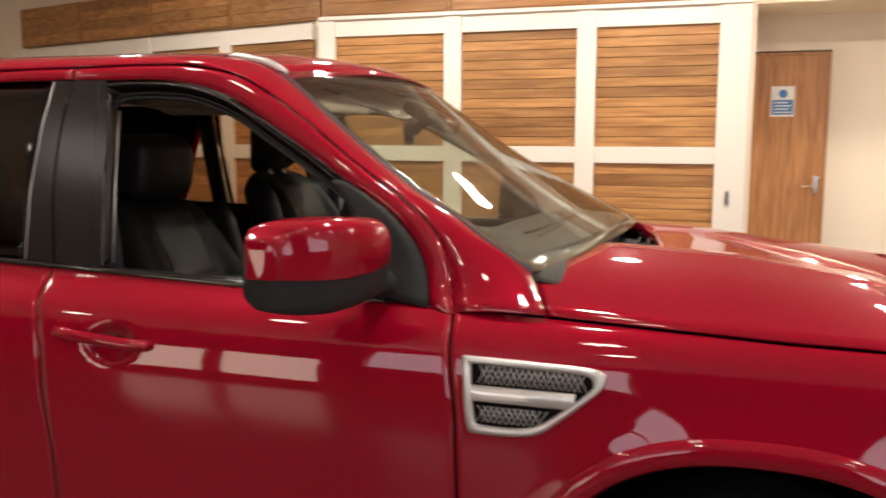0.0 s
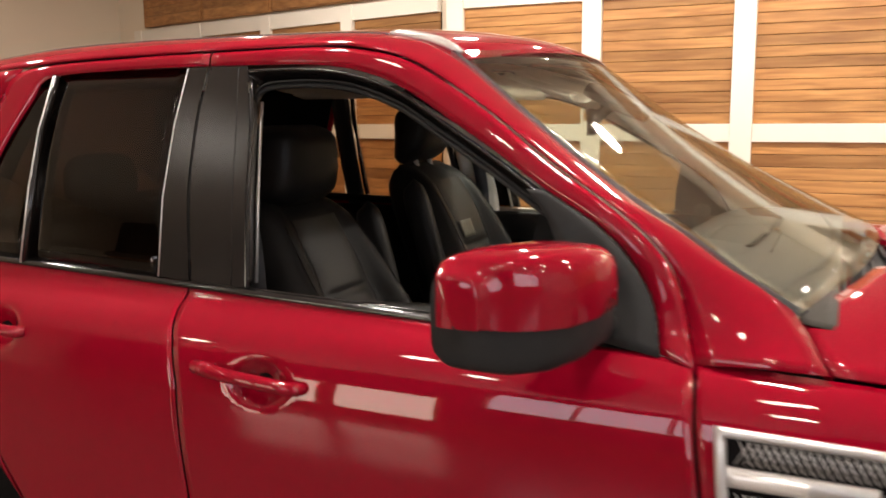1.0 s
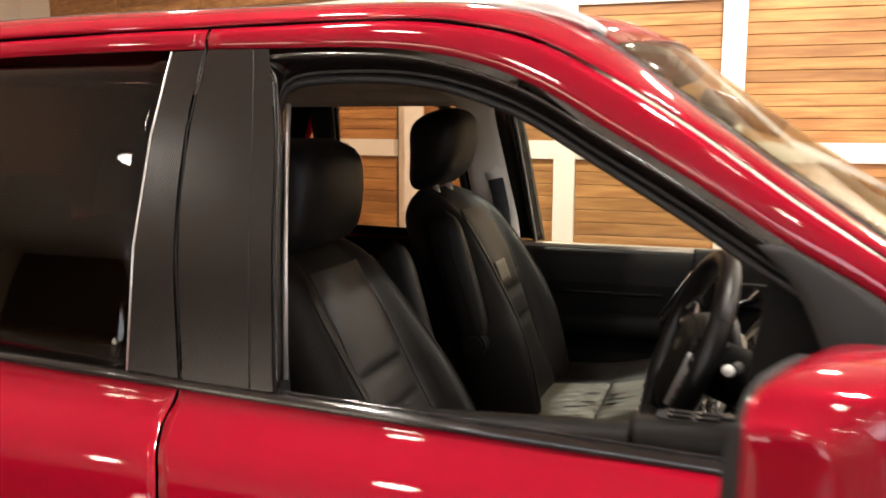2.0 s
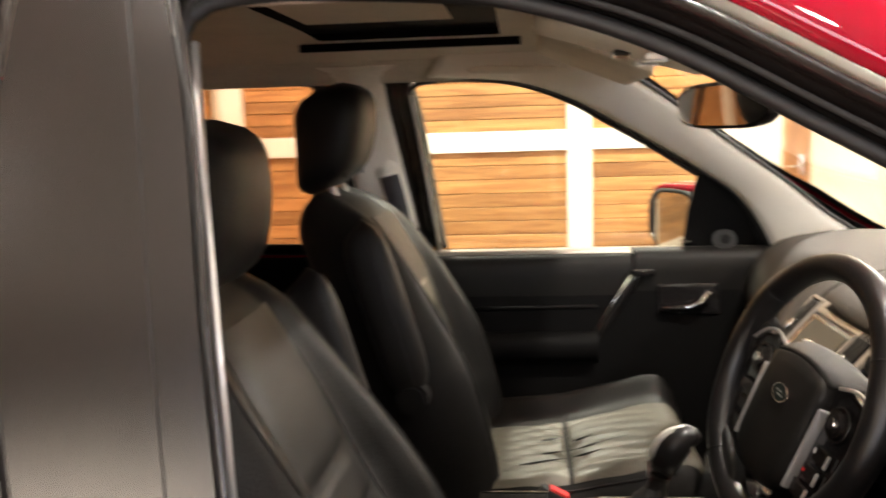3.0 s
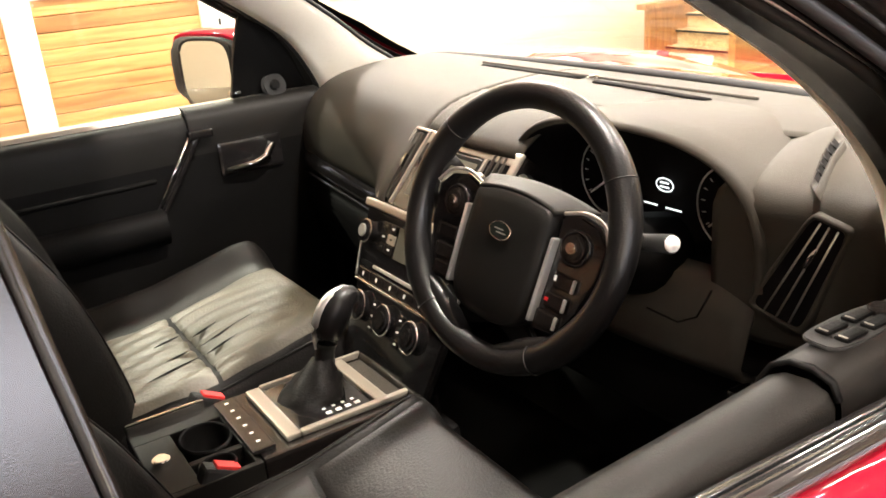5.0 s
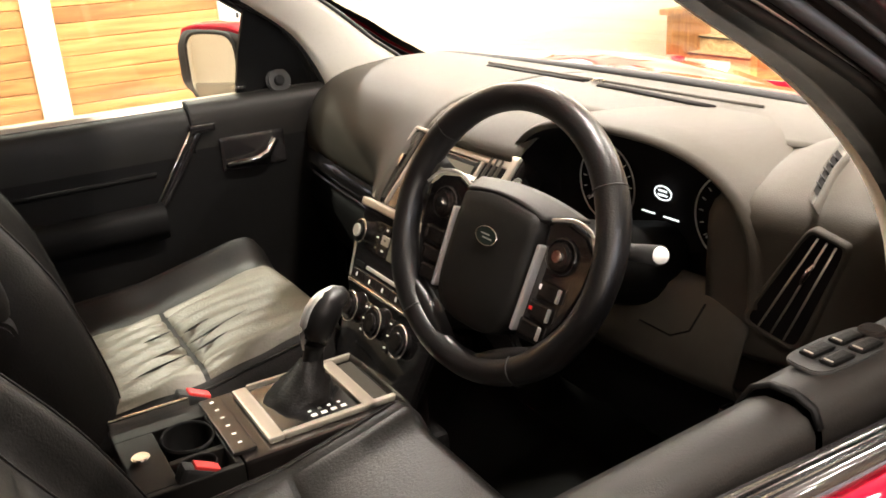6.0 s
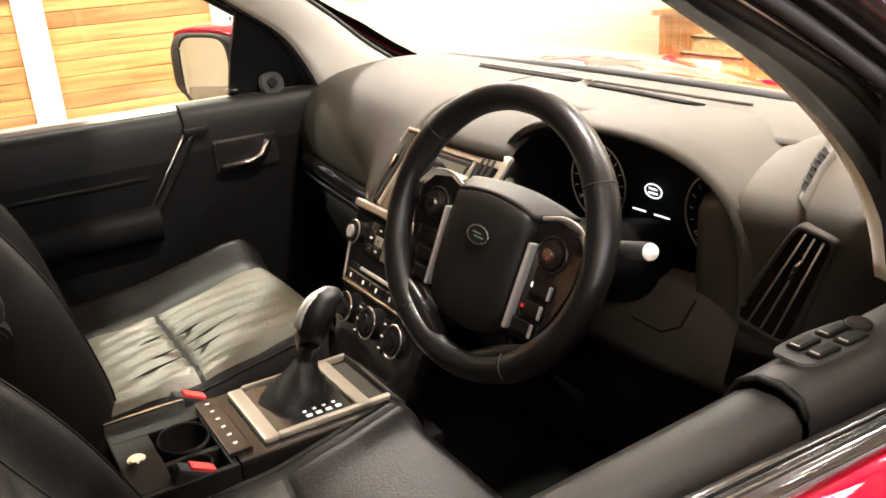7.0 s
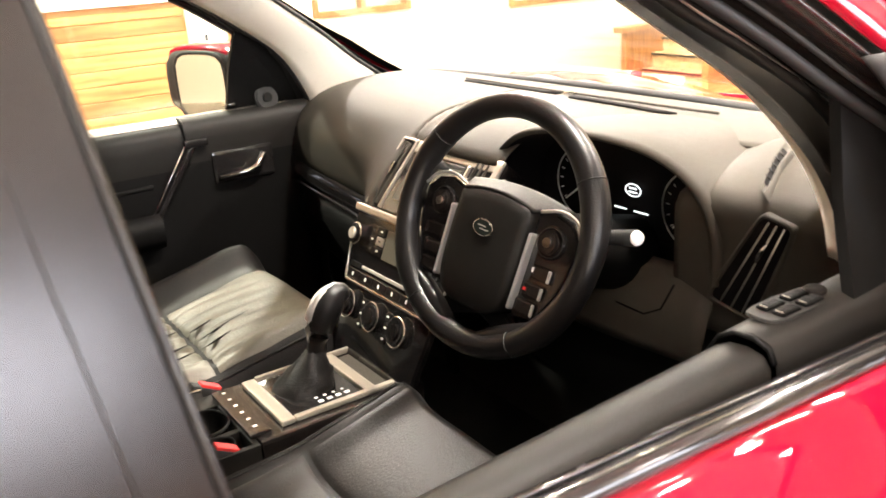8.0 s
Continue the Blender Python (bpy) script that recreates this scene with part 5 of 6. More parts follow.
        loop += [(x - 0.05 * max(0.0, t - 0.9), s * (cy + w * b), low + (loop[-1][2] - low) * a) for a, b in ((0.55, 1.0), (0.1, 0.97), (0.0, 0.6), (0.0, -0.6), (0.1, -0.97), (0.55, -1.0))]
        rows.append(loop)
    cu = sheet("cushion", rows, LEATHER, st_, "black leather seat cushion", 0, True, True, True)
    for x0, x1 in ((-1.50, -1.304), (-1.296, -1.52 + LONG - 0.022)):
        rows = []
        for x in np.linspace(x0, x1, 40):
            u = (x - x0) / (x1 - x0)
            row = []
            for v in np.linspace(0, 1, 44):
                lo, hi = (-0.215, 0.095) if s > 0 else (-0.150, 0.150)
                off = lo + (hi - lo) * v
                puff = 0.015 * math.sin(math.pi * u) ** 0.45 * math.sin(math.pi * v) ** 0.35
                near = (1 - u) ** 1.6 if x0 > -1.4 else u ** 1.6
                fold = 0.0 if s < 0 else (0.0034 * math.sin(v * 44 + 4 * math.sin(x * 16)) + 0.0018 * math.sin(v * 75 + x * 40)) * near
                row.append((x, s * (cy + off), cushion_top(x, off) + 0.002 + puff + fold))
            rows.append(row)
        # On the passenger side the pool of lamp light is painted as paler leather.
        sheet("centre_panel", rows, LEATHER_LIT if s > 0 else LEATHER_SOFT, cu, "creased leather cushion panel")
    if s > 0:
        # Thin black tubes draw the shade inside the folds of the pale panel.
        for y0, x0, x1 in ((0.262, -1.296, -1.165), (0.225, -1.294, -1.235), (0.31, -1.294, -1.245), (0.255, -1.37, -1.306), (0.21, -1.40, -1.306), (0.33, -1.36, -1.306)):
            pts = [(x, y0 + 0.016 * math.sin((x - x0) * 12), cushion_top(x, y0 - cy) + 0.0155) for x in np.linspace(x0, x1, 9)]
            tube("crease", pts, [0.0003, 0.001, 0.0016, 0.002, 0.002, 0.0018, 0.0014, 0.0008, 0.0003], LEATHER, cu, "", 6)
        tube("piping", [(x, s * (cy - 0.222), cushion_top(x, -0.222) + 0.002) for x in np.linspace(-1.48, -1.11, 16)], 0.0022, LEATHER, cu, "dark edge piping", 6)
    else:
        for sg in (-1, 1):
            for off in (0.168, 0.175):
                tube("seam", [(x, s * (cy + sg * off), cushion_top(x, off) + 0.0006) for x in np.linspace(-1.46, -1.115, 18)], 0.0011, LEATHER_SOFT, cu, "stitched seam", 5)
    boxed("seat_base", (-1.50, min(s * (cy - 0.22), s * (cy + 0.22)), 0.30), (-1.14, max(s * (cy - 0.22), s * (cy + 0.22)), 0.56), DASH_DARK, st_, "dark seat base", 0.03)
    # headrest
    hz = 1.308 if lifted else 1.240
    hx = -1.770 if lifted else -1.800
    hw, hh, hd = (0.130, 0.100, 0.072) if lifted else (0.138, 0.104, 0.082)
    rows = []
    for q in np.linspace(-1, 1, 21):
        k = max(0.30, (1 - abs(q) ** (4.5 if lifted else 6.0)) ** 0.5 if abs(q) < 1 else 0.0)
        lean = 0.014 * (1 - q * q) + (0.006 * q if lifted else 0.0)
        rows.append([(hx + lean + a * hd * (0.70 + 0.30 * k) * (1 + 0.10 * q), s * (cy + b * hw * (0.80 + 0.20 * k) * (1 - 0.06 * max(0, q))), hz + q * hh + (0.020 * a if lifted else 0.0)) for a, b in [(p * k ** 0.5, r * k ** 0.3) for p, r in ring(1, 1, 40, 3.2)]])
    hr = sheet("headrest", rows, LEATHER, st_, "black leather headrest", 0, True, True, True)
    for b in (-0.052, 0.052):
        tube("post", [(hx, s * (cy + b), hz - 0.07), (hx + 0.030, s * (cy + b), hz - 0.165)], 0.0085, SILVER, hr, "bright headrest post", 10)
    for sg in (-1, 1):
        tube("seam", [(hx + 0.056 - 0.012 * abs(q), s * (cy + sg * (0.098 - 0.010 * q * q)), hz + 0.075 * q) for q in np.linspace(-1, 1, 9)], 0.0022, LEATHER_SOFT, hr, "", 6)
    # folded armrest along the inner side and its pivot
    p0, p1 = ((-1.580, 0.098, 0.850), (-1.672, 0.098, 1.160)) if s > 0 else ((-1.640, 0.104, 0.820), (-1.722, 0.104, 1.110))
    rows = []
    for q in np.linspace(0, 1, 20):
        e = math.sqrt(max(0.04, 1 - abs(2 * q - 1) ** 6))
        c_ = [p0[i] + (p1[i] - p0[i]) * q for i in range(3)]
        rows.append([(c_[0] + a * 0.040 * e, s * (c_[1] + b * 0.027 * e), c_[2] + a * 0.010) for a, b in ring(1, 1, 24, 3.0)])
    ar = sheet("fold_armrest", rows, LEATHER_SOFT, st_, "black leather armrest folded upright", 0, True, True, True)
    tube("seam", [(p0[0] + (p1[0] - p0[0]) * q + 0.012, s * (p0[1] - 0.0272), p0[2] + (p1[2] - p0[2]) * q) for q in np.linspace(0.08, 0.92, 10)], 0.0012, LEATHER, ar, "", 5)
    disc("pivot", (p0[0] - 0.004, s * (p0[1] + 0.020), p0[2] - 0.004), (0, -s, 0), 0.030, 0.045, LEATHER, st_, "round armrest pivot", 28, 0.006)
    # belt buckle
    bx, by = (-1.342, 0.122) if s > 0 else (-1.392, 0.088)
    tilt = Matrix.Translation((bx, 0, 0.64)) @ Matrix.Rotation(radians(28), 4, "Y") @ Matrix.Translation((-bx, 0, -0.64))
    bu = boxed("buckle", (bx - 0.028, min(s * (by - 0.013), s * (by + 0.013)), 0.575), (bx + 0.028, max(s * (by - 0.013), s * (by + 0.013)), 0.664), BLACK_PLASTIC, st_, "black belt buckle", 0.006, tilt)
    boxed("release", (bx - 0.012, min(s * (by - 0.010), s * (by + 0.010)), 0.660), (bx + 0.025, max(s * (by - 0.010), s * (by + 0.010)), 0.668), RED_PLASTIC, bu, "red release button", 0.002, tilt)
    return st_


seat(1, True)
seat(-1, False)
rows = []
for z in np.linspace(0.55, 1.10, 10):
    rows.append([(-2.35 - 0.30 * (z - 0.6) + a * 0.08, b * 0.66, z) for a, b in ring(1, 1, 40, 6)])
rs = sheet("rear_bench", rows, LEATHER, car, "black leather rear bench", 0, True, True, True)
for y in (-0.36, 0.36):
    rows = []
    for q in np.linspace(-1, 1, 11):
        k = max(0.3, (1 - abs(q) ** 3) ** 0.5 if abs(q) < 1 else 0)
        rows.append([(-2.50 + a * 0.05, y + b * 0.13 * (0.8 + 0.2 * k), 1.18 + q * 0.08) for a, b in [(p * k, r * k ** 0.4) for p, r in ring(1, 1, 24, 2.8)]])
    sheet("rear_headrest", rows, LEATHER, rs, "black rear headrest", 0, True, True, True)
boxed("rear_cushion", (-2.30, -0.64, 0.45), (-1.85, 0.64, 0.68), LEATHER, rs, "", 0.05)
boxed("floor_pan", (-2.9, -0.80, 0.18), (-0.45, 0.80, 0.22), CARPET, car, "black carpeted floor", 0.0)
boxed("bulkhead_panel", (-0.50, -0.80, 0.2), (-0.46, 0.80, 0.98), CARPET, car, "dark bulkhead", 0.0)
for s in (-1, 1):
    boxed("sill_trim", (-1.66, min(s * 0.77, s * 0.84), 0.2), (-0.60, max(s * 0.77, s * 0.84), 0.36), DASH_DARK, car, "", 0.0)
    boxed("kick_panel", (-0.76, min(s * 0.79, s * 0.80), 0.2), (-0.46, max(s * 0.79, s * 0.80), 0.98), DASH_DARK, car, "", 0.0)


# ---- dashboard
db = thing("dashboard", "", "")
for key in ("label", "category"):
    if key in db:
        del db[key]
db.parent = car
db["label"] = "taupe grained dashboard with round dials"
PROF = [(-0.44, 1.048), (-0.52, 1.061), (-0.62, 1.066), (-0.72, 1.060), (-0.80, 1.048), (-0.855, 1.020), (-0.885, 0.975), (-0.893, 0.92), (-0.885, 0.868), (-0.86, 0.850)]
PR = spline(PROF, 26)


def dash_point(p, y, full=1.0):
    x, z = p
    bow = 0.06 * (y / 0.76) ** 2
    face = max(0.0, min(1.0, (x + 0.62) / -0.25))
    mid = math.exp(-((y + 0.03) / 0.15) ** 4)
    far = min(1.0, max(0.0, (-0.36 - y) / 0.17))
    cut = 0.064 * far * far * (3 - 2 * far)
    return (x + bow * face * 0.9 - 0.012 * mid * face + cut * face - full * swell(y, z) * (1.0 if x < -0.75 else 0.0), y, z - 0.035 * max(0, (abs(y) - 0.60) / 0.16) ** 2)


def swell(y, z):
    """How far the face comes forward beside the centre stack."""
    if y < -0.11:
        return 0.0
    return 0.078 * max(0.0, min(1.0, (1.012 - z) / 0.11)) * math.exp(-(max(0.0, y - 0.15) / 0.10) ** 2)


sheet("passenger_pad", [[dash_point(p, y) for y in np.linspace(0.135, 0.765, 34)] for p in PR], DASH, db, "taupe passenger dash pad", 0.004)
sheet("top_pad", [[dash_point(p, y) for y in np.linspace(-0.77, 0.135, 60)] for p in PR[:13]], DASH, db, "taupe dash top", 0.004)
sheet("middle_pad", [[dash_point(p, y, 0.0) for y in np.linspace(-0.14, 0.14, 18)] for p in PR[12:19]], DASH, db, "taupe dash centre", 0.004)
def end_x(y):
    """The face of the dash end turns forward towards the door."""
    return 0.31 * max(0.0, -0.545 - y)


END = spline([(-0.60, 1.058), (-0.66, 1.069), (-0.75, 1.056), (-0.80, 1.045), (-0.836, 1.031), (-0.846, 1.018), (-0.847, 0.98), (-0.845, 0.90), (-0.838, 0.845), (-0.80, 0.835)], 30)
sheet("end_pad", [[(x + end_x(y) * min(1.0, (-0.62 - x) / 0.18 if x < -0.62 else 0.0), y, z - 0.035 * max(0.0, (-0.60 - y) / 0.16) ** 2 - 0.010 * max(0.0, (y + 0.545) / 0.065) ** 2) for y in np.linspace(-0.775, -0.48, 24)] for x, z in END], DASH, db, "taupe dash end", 0.004)
tube("defrost_slot", [(-0.600, y, 1.0685) for y in np.linspace(0.03, 0.33, 8)], 0.009, GAP, db, "black defroster slot", 6, False, 0.3)
tube("defrost_slot", [(-0.612 - 0.02 * (abs(y) / 0.3) ** 2, y, 1.0695) for y in np.linspace(-0.28, -0.02, 8)], 0.009, GAP, db, "black defroster slot", 6, False, 0.3)
tube("slot_edge", [(-0.580, y, 1.0685) for y in np.linspace(-0.33, 0.36, 16)], 0.003, DASH, db, "", 6)
tube("windscreen_seal", [(-0.452 - 0.10 * (y / 0.76) ** 2, y, 1.056 - 0.035 * max(0.0, (abs(y) - 0.60) / 0.16) ** 2) for y in np.linspace(-0.74, 0.74, 40)], 0.010, RUBBER, db, "black seal where the dash meets the windscreen", 8)
disc("light_sensor", (-0.592, 0.008, 1.067), (0, 0, 1), 0.012, 0.008, CHROME, db, "small dome sensor", 18, 0.003)
# glove box strip
sheet("gloss_strip", [[(x + 0.055 * (y / 0.76) ** 2 - swell(y, z), y, z) for y in np.linspace(0.165, 0.765, 20)] for x, z in ((-0.893, 0.868), (-0.905, 0.858), (-0.905, 0.835), (-0.890, 0.818))], PIANO, db, "gloss black strip above the glove box")
tube("chrome_line", [(-0.908 + 0.055 * (y / 0.76) ** 2 - swell(y, 0.826), y, 0.826) for y in np.linspace(0.175, 0.74, 14)], 0.0035, CHROME, db, "thin chrome line", 6)
sheet("glove_box", [[(x + 0.05 * (y / 0.76) ** 2 - swell(y, 0.9) * max(0.0, (z - 0.60) / 0.218), y, z) for y in np.linspace(0.17, 0.74, 12)] for x, z in ((-0.885, 0.818), (-0.90, 0.76), (-0.87, 0.66), (-0.80, 0.58), (-0.60, 0.55))], DASH_DARK, db, "dark glove box lid", 0.004)

# instrument binnacle
def hood_loop(cx, k, n=26, low=0.912):
    out = []
    for t in np.linspace(0, math.pi, n):
        c, q = math.cos(t), math.sin(t)
        out.append((cx, -0.318 - 0.230 * k * math.copysign(abs(c) ** 0.75, c), low + (1.075 - 0.912) * k * q ** 0.62))
    return out


sheet("dial_hood", [[(x, y, z) for x, y, z in hood_loop(cx, k)] for cx, k in ((-0.62, 0.96), (-0.72, 1.03), (-0.80, 1.06), (-0.845, 1.05), (-0.858, 1.02), (-0.852, 0.985))], DASH, db, "taupe hood over the dials")
rows = [[(x, y, z) for x, y, z in hood_loop(cx, k)] for cx, k in ((-0.852, 0.985), (-0.80, 0.95), (-0.765, 0.92))]
sheet("dial_recess", rows, GAP, db, "black dial recess")
bm = bmesh.new()
bm.faces.new([bm.verts.new((x + 0.0, y, z)) for x, y, z in hood_loop(-0.768, 0.94) ])
part("dial_face", bm, GAP, db, "black dial face")
for cy in (-0.222, -0.450):
    tube("dial_ring", [(-0.775, cy + 0.058 * math.cos(t), 0.972 + 0.058 * math.sin(t)) for t in np.linspace(0, 2 * math.pi, 40, endpoint=False)], 0.0013, SILVER, db, "thin dial ring", 6, True)
    tube("needle", [(-0.777, cy - 0.002, 0.970), (-0.777, cy + 0.036, 0.942)], 0.0016, WHITE_MARK, db, "white dial needle", 4)
    for a in np.linspace(-0.6, 3.74, 14):
        tube("dial_mark", [(-0.774, cy + 0.046 * math.cos(a), 0.972 + 0.046 * math.sin(a)), (-0.774, cy + 0.052 * math.cos(a), 0.972 + 0.052 * math.sin(a))], 0.0008, WHITE_MARK, db, "", 4)
tube("display_badge", [(-0.776, -0.335 + 0.0155 * math.cos(t), 0.983 + 0.0095 * math.sin(t)) for t in np.linspace(0, 2 * math.pi, 28, endpoint=False)], 0.0010, LIT, db, "lit white oval badge", 5, True)
for dz, w in ((0.003, 0.015), (-0.003, 0.017)):
    boxed("badge_bar", (-0.777, -0.335 - w / 2, 0.983 + dz - 0.0012), (-0.776, -0.335 + w / 2, 0.983 + dz + 0.0012), LIT, db, "", 0)
for y0, y1 in ((-0.322, -0.297), (-0.366, -0.338)):
    boxed("readout_bar", (-0.777, y0, 0.950), (-0.776, y1, 0.952), LIT, db, "lit readout", 0)
# knee panel under the dials
sheet("knee_panel", [[(x + 0.03 * ((y + 0.3) / 0.3) ** 2, y, z) for y in np.linspace(-0.545, -0.10, 18)] for x, z in ((-0.835, 0.914), (-0.858, 0.902), (-0.874, 0.86), (-0.888, 0.815), (-0.880, 0.795), (-0.84, 0.785))], DASH, db, "taupe knee panel", 0.004)
tube("panel_crease", [(-0.876, -0.40, 0.85), (-0.8725, -0.45, 0.846), (-0.866, -0.475, 0.86), (-0.852, -0.485, 0.895)], 0.0016, DASH_DARK, db, "", 6)
boxed("lower_panel", (-0.84, -0.72, 0.66), (-0.72, -0.12, 0.79), DASH_DARK, db, "dark lower dash panel", 0.01)
boxed("light_switch", (-0.875, -0.585, 0.735), (-0.84, -0.53, 0.785), PIANO, db, "headlamp switch panel", 0.006)
disc("dial_switch", (-0.876, -0.545, 0.745), (-1, 0, 0), 0.006, 0.004, CHROME, db, "", 16, 0.001)

# side vent
VQ = ((-0.6045, 1.014), (-0.640, 1.001), (-0.545, 0.898), (-0.600, 0.877))


def on_vent(u, v):
    """A place on the end vent's leaning opening: u across, v down."""
    return tuple((VQ[0][i] * (1 - u) + VQ[1][i] * u) * (1 - v) + (VQ[2][i] * (1 - u) + VQ[3][i] * u) * v for i in (0, 1))


def vent_point(d, u, v):
    y, z = on_vent(u, v)
    return (-0.847 + end_x(y) - d, y, z)


rows = [[vent_point(d, 0.5 + 0.5 * k * a, 0.5 + 0.5 * (1 + (k - 1) * 0.45) * b) for a, b in ring(1, 1, 48, 9)] for d, k in ((-0.002, 1.24), (0.006, 1.21), (0.009, 1.15), (0.0095, 1.05), (0.008, 1.0), (0.004, 0.98))]
vt = sheet("side_vent", rows, DASH, db, "tall dash end air vent", 0, True)
bm = bmesh.new()
bm.faces.new([bm.verts.new(vent_point(0.0065, 0.5 + 0.505 * a, 0.5 + 0.505 * b)) for a, b in ring(1, 1, 48, 9)])
part("vent_box", bm, GAP, vt, "dark vent opening")
for u in (0.27, 0.52, 0.77):
    tube("vane", [vent_point(0.0085, u, 0.02), vent_point(0.0085, u, 0.98)], 0.0013, SATIN, vt, "", 6)
tube("vent_tab", [vent_point(0.009, 0.54, 0.22), vent_point(0.013, 0.54, 0.28), vent_point(0.013, 0.54, 0.42)], [0.002, 0.003, 0.003], CHROME, vt, "chrome vent tab", 8)
DEMIST = [Vector(p) for p in spline([(-0.712, -0.552, 1.0625), (-0.750, -0.566, 1.0545), (-0.785, -0.582, 1.0440), (-0.818, -0.596, 1.0320)], 9)]
ACROSS = Vector((-0.030, -0.034, -0.004)).normalized()


def on_demister(u, k, out):
    """A place on the small slot in the dash shoulder: u across, k down, out of the pad."""
    n = ACROSS.cross(DEMIST[min(8, k + 1)] - DEMIST[max(0, k - 1)]).normalized()
    n = n if n.z > 0 else -n
    return DEMIST[k] + ACROSS * (u * (0.015 - 0.0006 * k)) + n * (out + 0.006)


uv = sheet("demister_vent", [[on_demister(u, k, o) for k in range(9)] for u, o in ((-1.35, -0.006), (-1.25, 0.005), (-1.0, 0.0055), (-0.92, 0.003), (0.92, 0.003), (1.0, 0.0055), (1.25, 0.005), (1.35, -0.006))], DASH, db, "small demister vent")
sheet("vent_box", [[on_demister(u, k, 0.0045) for k in range(1, 8)] for u in (-0.8, 0.0, 0.8)], GAP, uv, "dark demister slot")
for k in range(2, 7):
    tube("vane", [on_demister(-0.8, k, 0.0055), on_demister(0.8, k, 0.0055)], 0.0011, DASH_DARK, uv, "", 5)

# centre stack: local axes across, down the face, out of it
dv = Vector((-0.402, 0, -0.915))
nv = Vector((-0.915, 0, 0.402))
SM = Matrix(((0, dv.x, nv.x, -0.898), (-1, dv.y, nv.y, -0.01), (0, dv.z, nv.z, 1.040), (0, 0, 0, 1)))


def on_stack(name, u0, u1, v0, v1, d0, d1, material, parent, label="", bevel=0.002):
    return boxed(name, (u0, v0, d0), (u1, v1, d1), material, parent, label, bevel, SM)


cs = poly("centre_console_panel", [(-0.186, 0.160), (0.150, 0.160), (0.148, 0.21), (0.134, 0.30), (0.118, 0.44), (-0.142, 0.44), (-0.163, 0.30), (-0.182, 0.21)], SM, 0.012, PIANO, car, "gloss black centre stack with radio and heater", 0.004)
# the upper half leans back further: u across, w down its face
UPM = SM @ Matrix(((1, 0, 0, 0), (0, 0.951, -0.310, 0.013), (0, 0.310, 0.951, -0.036), (0, 0, 0, 1)))


def on_upper(name, u0, u1, w0, w1, d0, d1, material, label="", bevel=0.002, sheer=0.0):
    m = UPM @ Matrix(((1, sheer, 0, 0), (0, 1, 0, 0), (0, 0, 1, 0), (0, 0, 0, 1)))
    return boxed(name, (u0, w0, d0), (u1, w1, d1), material, cs, label, bevel, m)


on_upper("housing", -0.172, 0.136, 0.0, 0.150, -0.060, -0.004, BLACK_TRIM, "black vent and screen housing", 0.006)
on_upper("silver_band", -0.118, 0.136, 0.0, 0.024, -0.006, 0.001, SATIN, "satin silver band above the screen", 0.003)
on_upper("silver_band", -0.170, -0.118, 0.0, 0.006, -0.006, 0.002, SATIN, "satin silver vent edge", 0.002)
on_upper("silver_band", -0.172, -0.168, 0.004, 0.146, -0.006, 0.002, SATIN, "satin silver vent edge", 0.0015)
on_upper("silver_band", -0.126, -0.121, 0.004, 0.146, -0.006, 0.003, SATIN, "satin silver vent edge", 0.0015)
on_upper("silver_band", 0.056, 0.062, 0.024, 0.120, -0.006, 0.002, SATIN, "satin silver vent edge", 0.0015)
on_upper("silver_band", 0.122, 0.136, 0.004, 0.120, -0.006, 0.002, SATIN, "satin silver vent edge", 0.003)
for u0, u1, w0, w1 in ((-0.166, -0.128, 0.008, 0.144), (0.064, 0.120, 0.010, 0.120)):
    on_upper("vent_box", u0, u1, w0, w1, -0.006, -0.001, GAP, "black vent opening", 0.001)
    for k in range(3):
        u = u0 + (u1 - u0) * (k + 1) / 4
        on_upper("vane", u - 0.0013, u + 0.0013, w0 + 0.004, w1 - 0.004, -0.003, 0.004, DASH, "", 0.0005)
    um = u0 + (u1 - u0) * 0.5
    on_upper("vent_tab", um - 0.004, um + 0.004, w0 + 0.048, w0 + 0.072, 0.002, 0.008, CHROME, "chrome vent tab", 0.001)
on_upper("screen_bezel", -0.118, 0.054, 0.026, 0.146, -0.006, 0.0, PIANO, "gloss black screen bezel", 0.003)
on_upper("screen", -0.098, 0.046, 0.036, 0.122, 0.0, 0.0012, SCREEN, "dim navigation screen", 0.0)
on_stack("stack_rail", -0.186, 0.152, 0.156, 0.170, 0.004, 0.020, SATIN, cs, "silver cross rail", 0.003)
for side in (-1, 1):
    edge = [(-0.180, 0.206), (-0.175, 0.245), (-0.164, 0.294)] if side < 0 else [(0.146, 0.206), (0.141, 0.245), (0.132, 0.294)]
    tube("silver_edge", spline([SM @ Vector((u, v, 0.013)) for u, v in edge], 12), 0.0022, SILVER, cs, "thin silver edge", 6)


def knob(u, v, r, label, h=0.016):
    c = SM @ Vector((u, v, 0.010))
    k = disc("knob", c, nv, r, h, PIANO, cs, label, 28, 0.003)
    tube("knob_ring", [SM @ Vector((u + (r + 0.001) * math.cos(t), v + (r + 0.001) * math.sin(t), 0.010 + h * 0.75)) for t in np.linspace(0, 2 * math.pi, 30, endpoint=False)], 0.0018, CHROME, k, "chrome ring", 6, True)
    disc("knob_cap", SM @ Vector((u, v, 0.010 + h)), nv, r * 0.60, 0.003, SILVER if r < 0.021 else BLACK_TRIM, k, "", 24, 0.001)


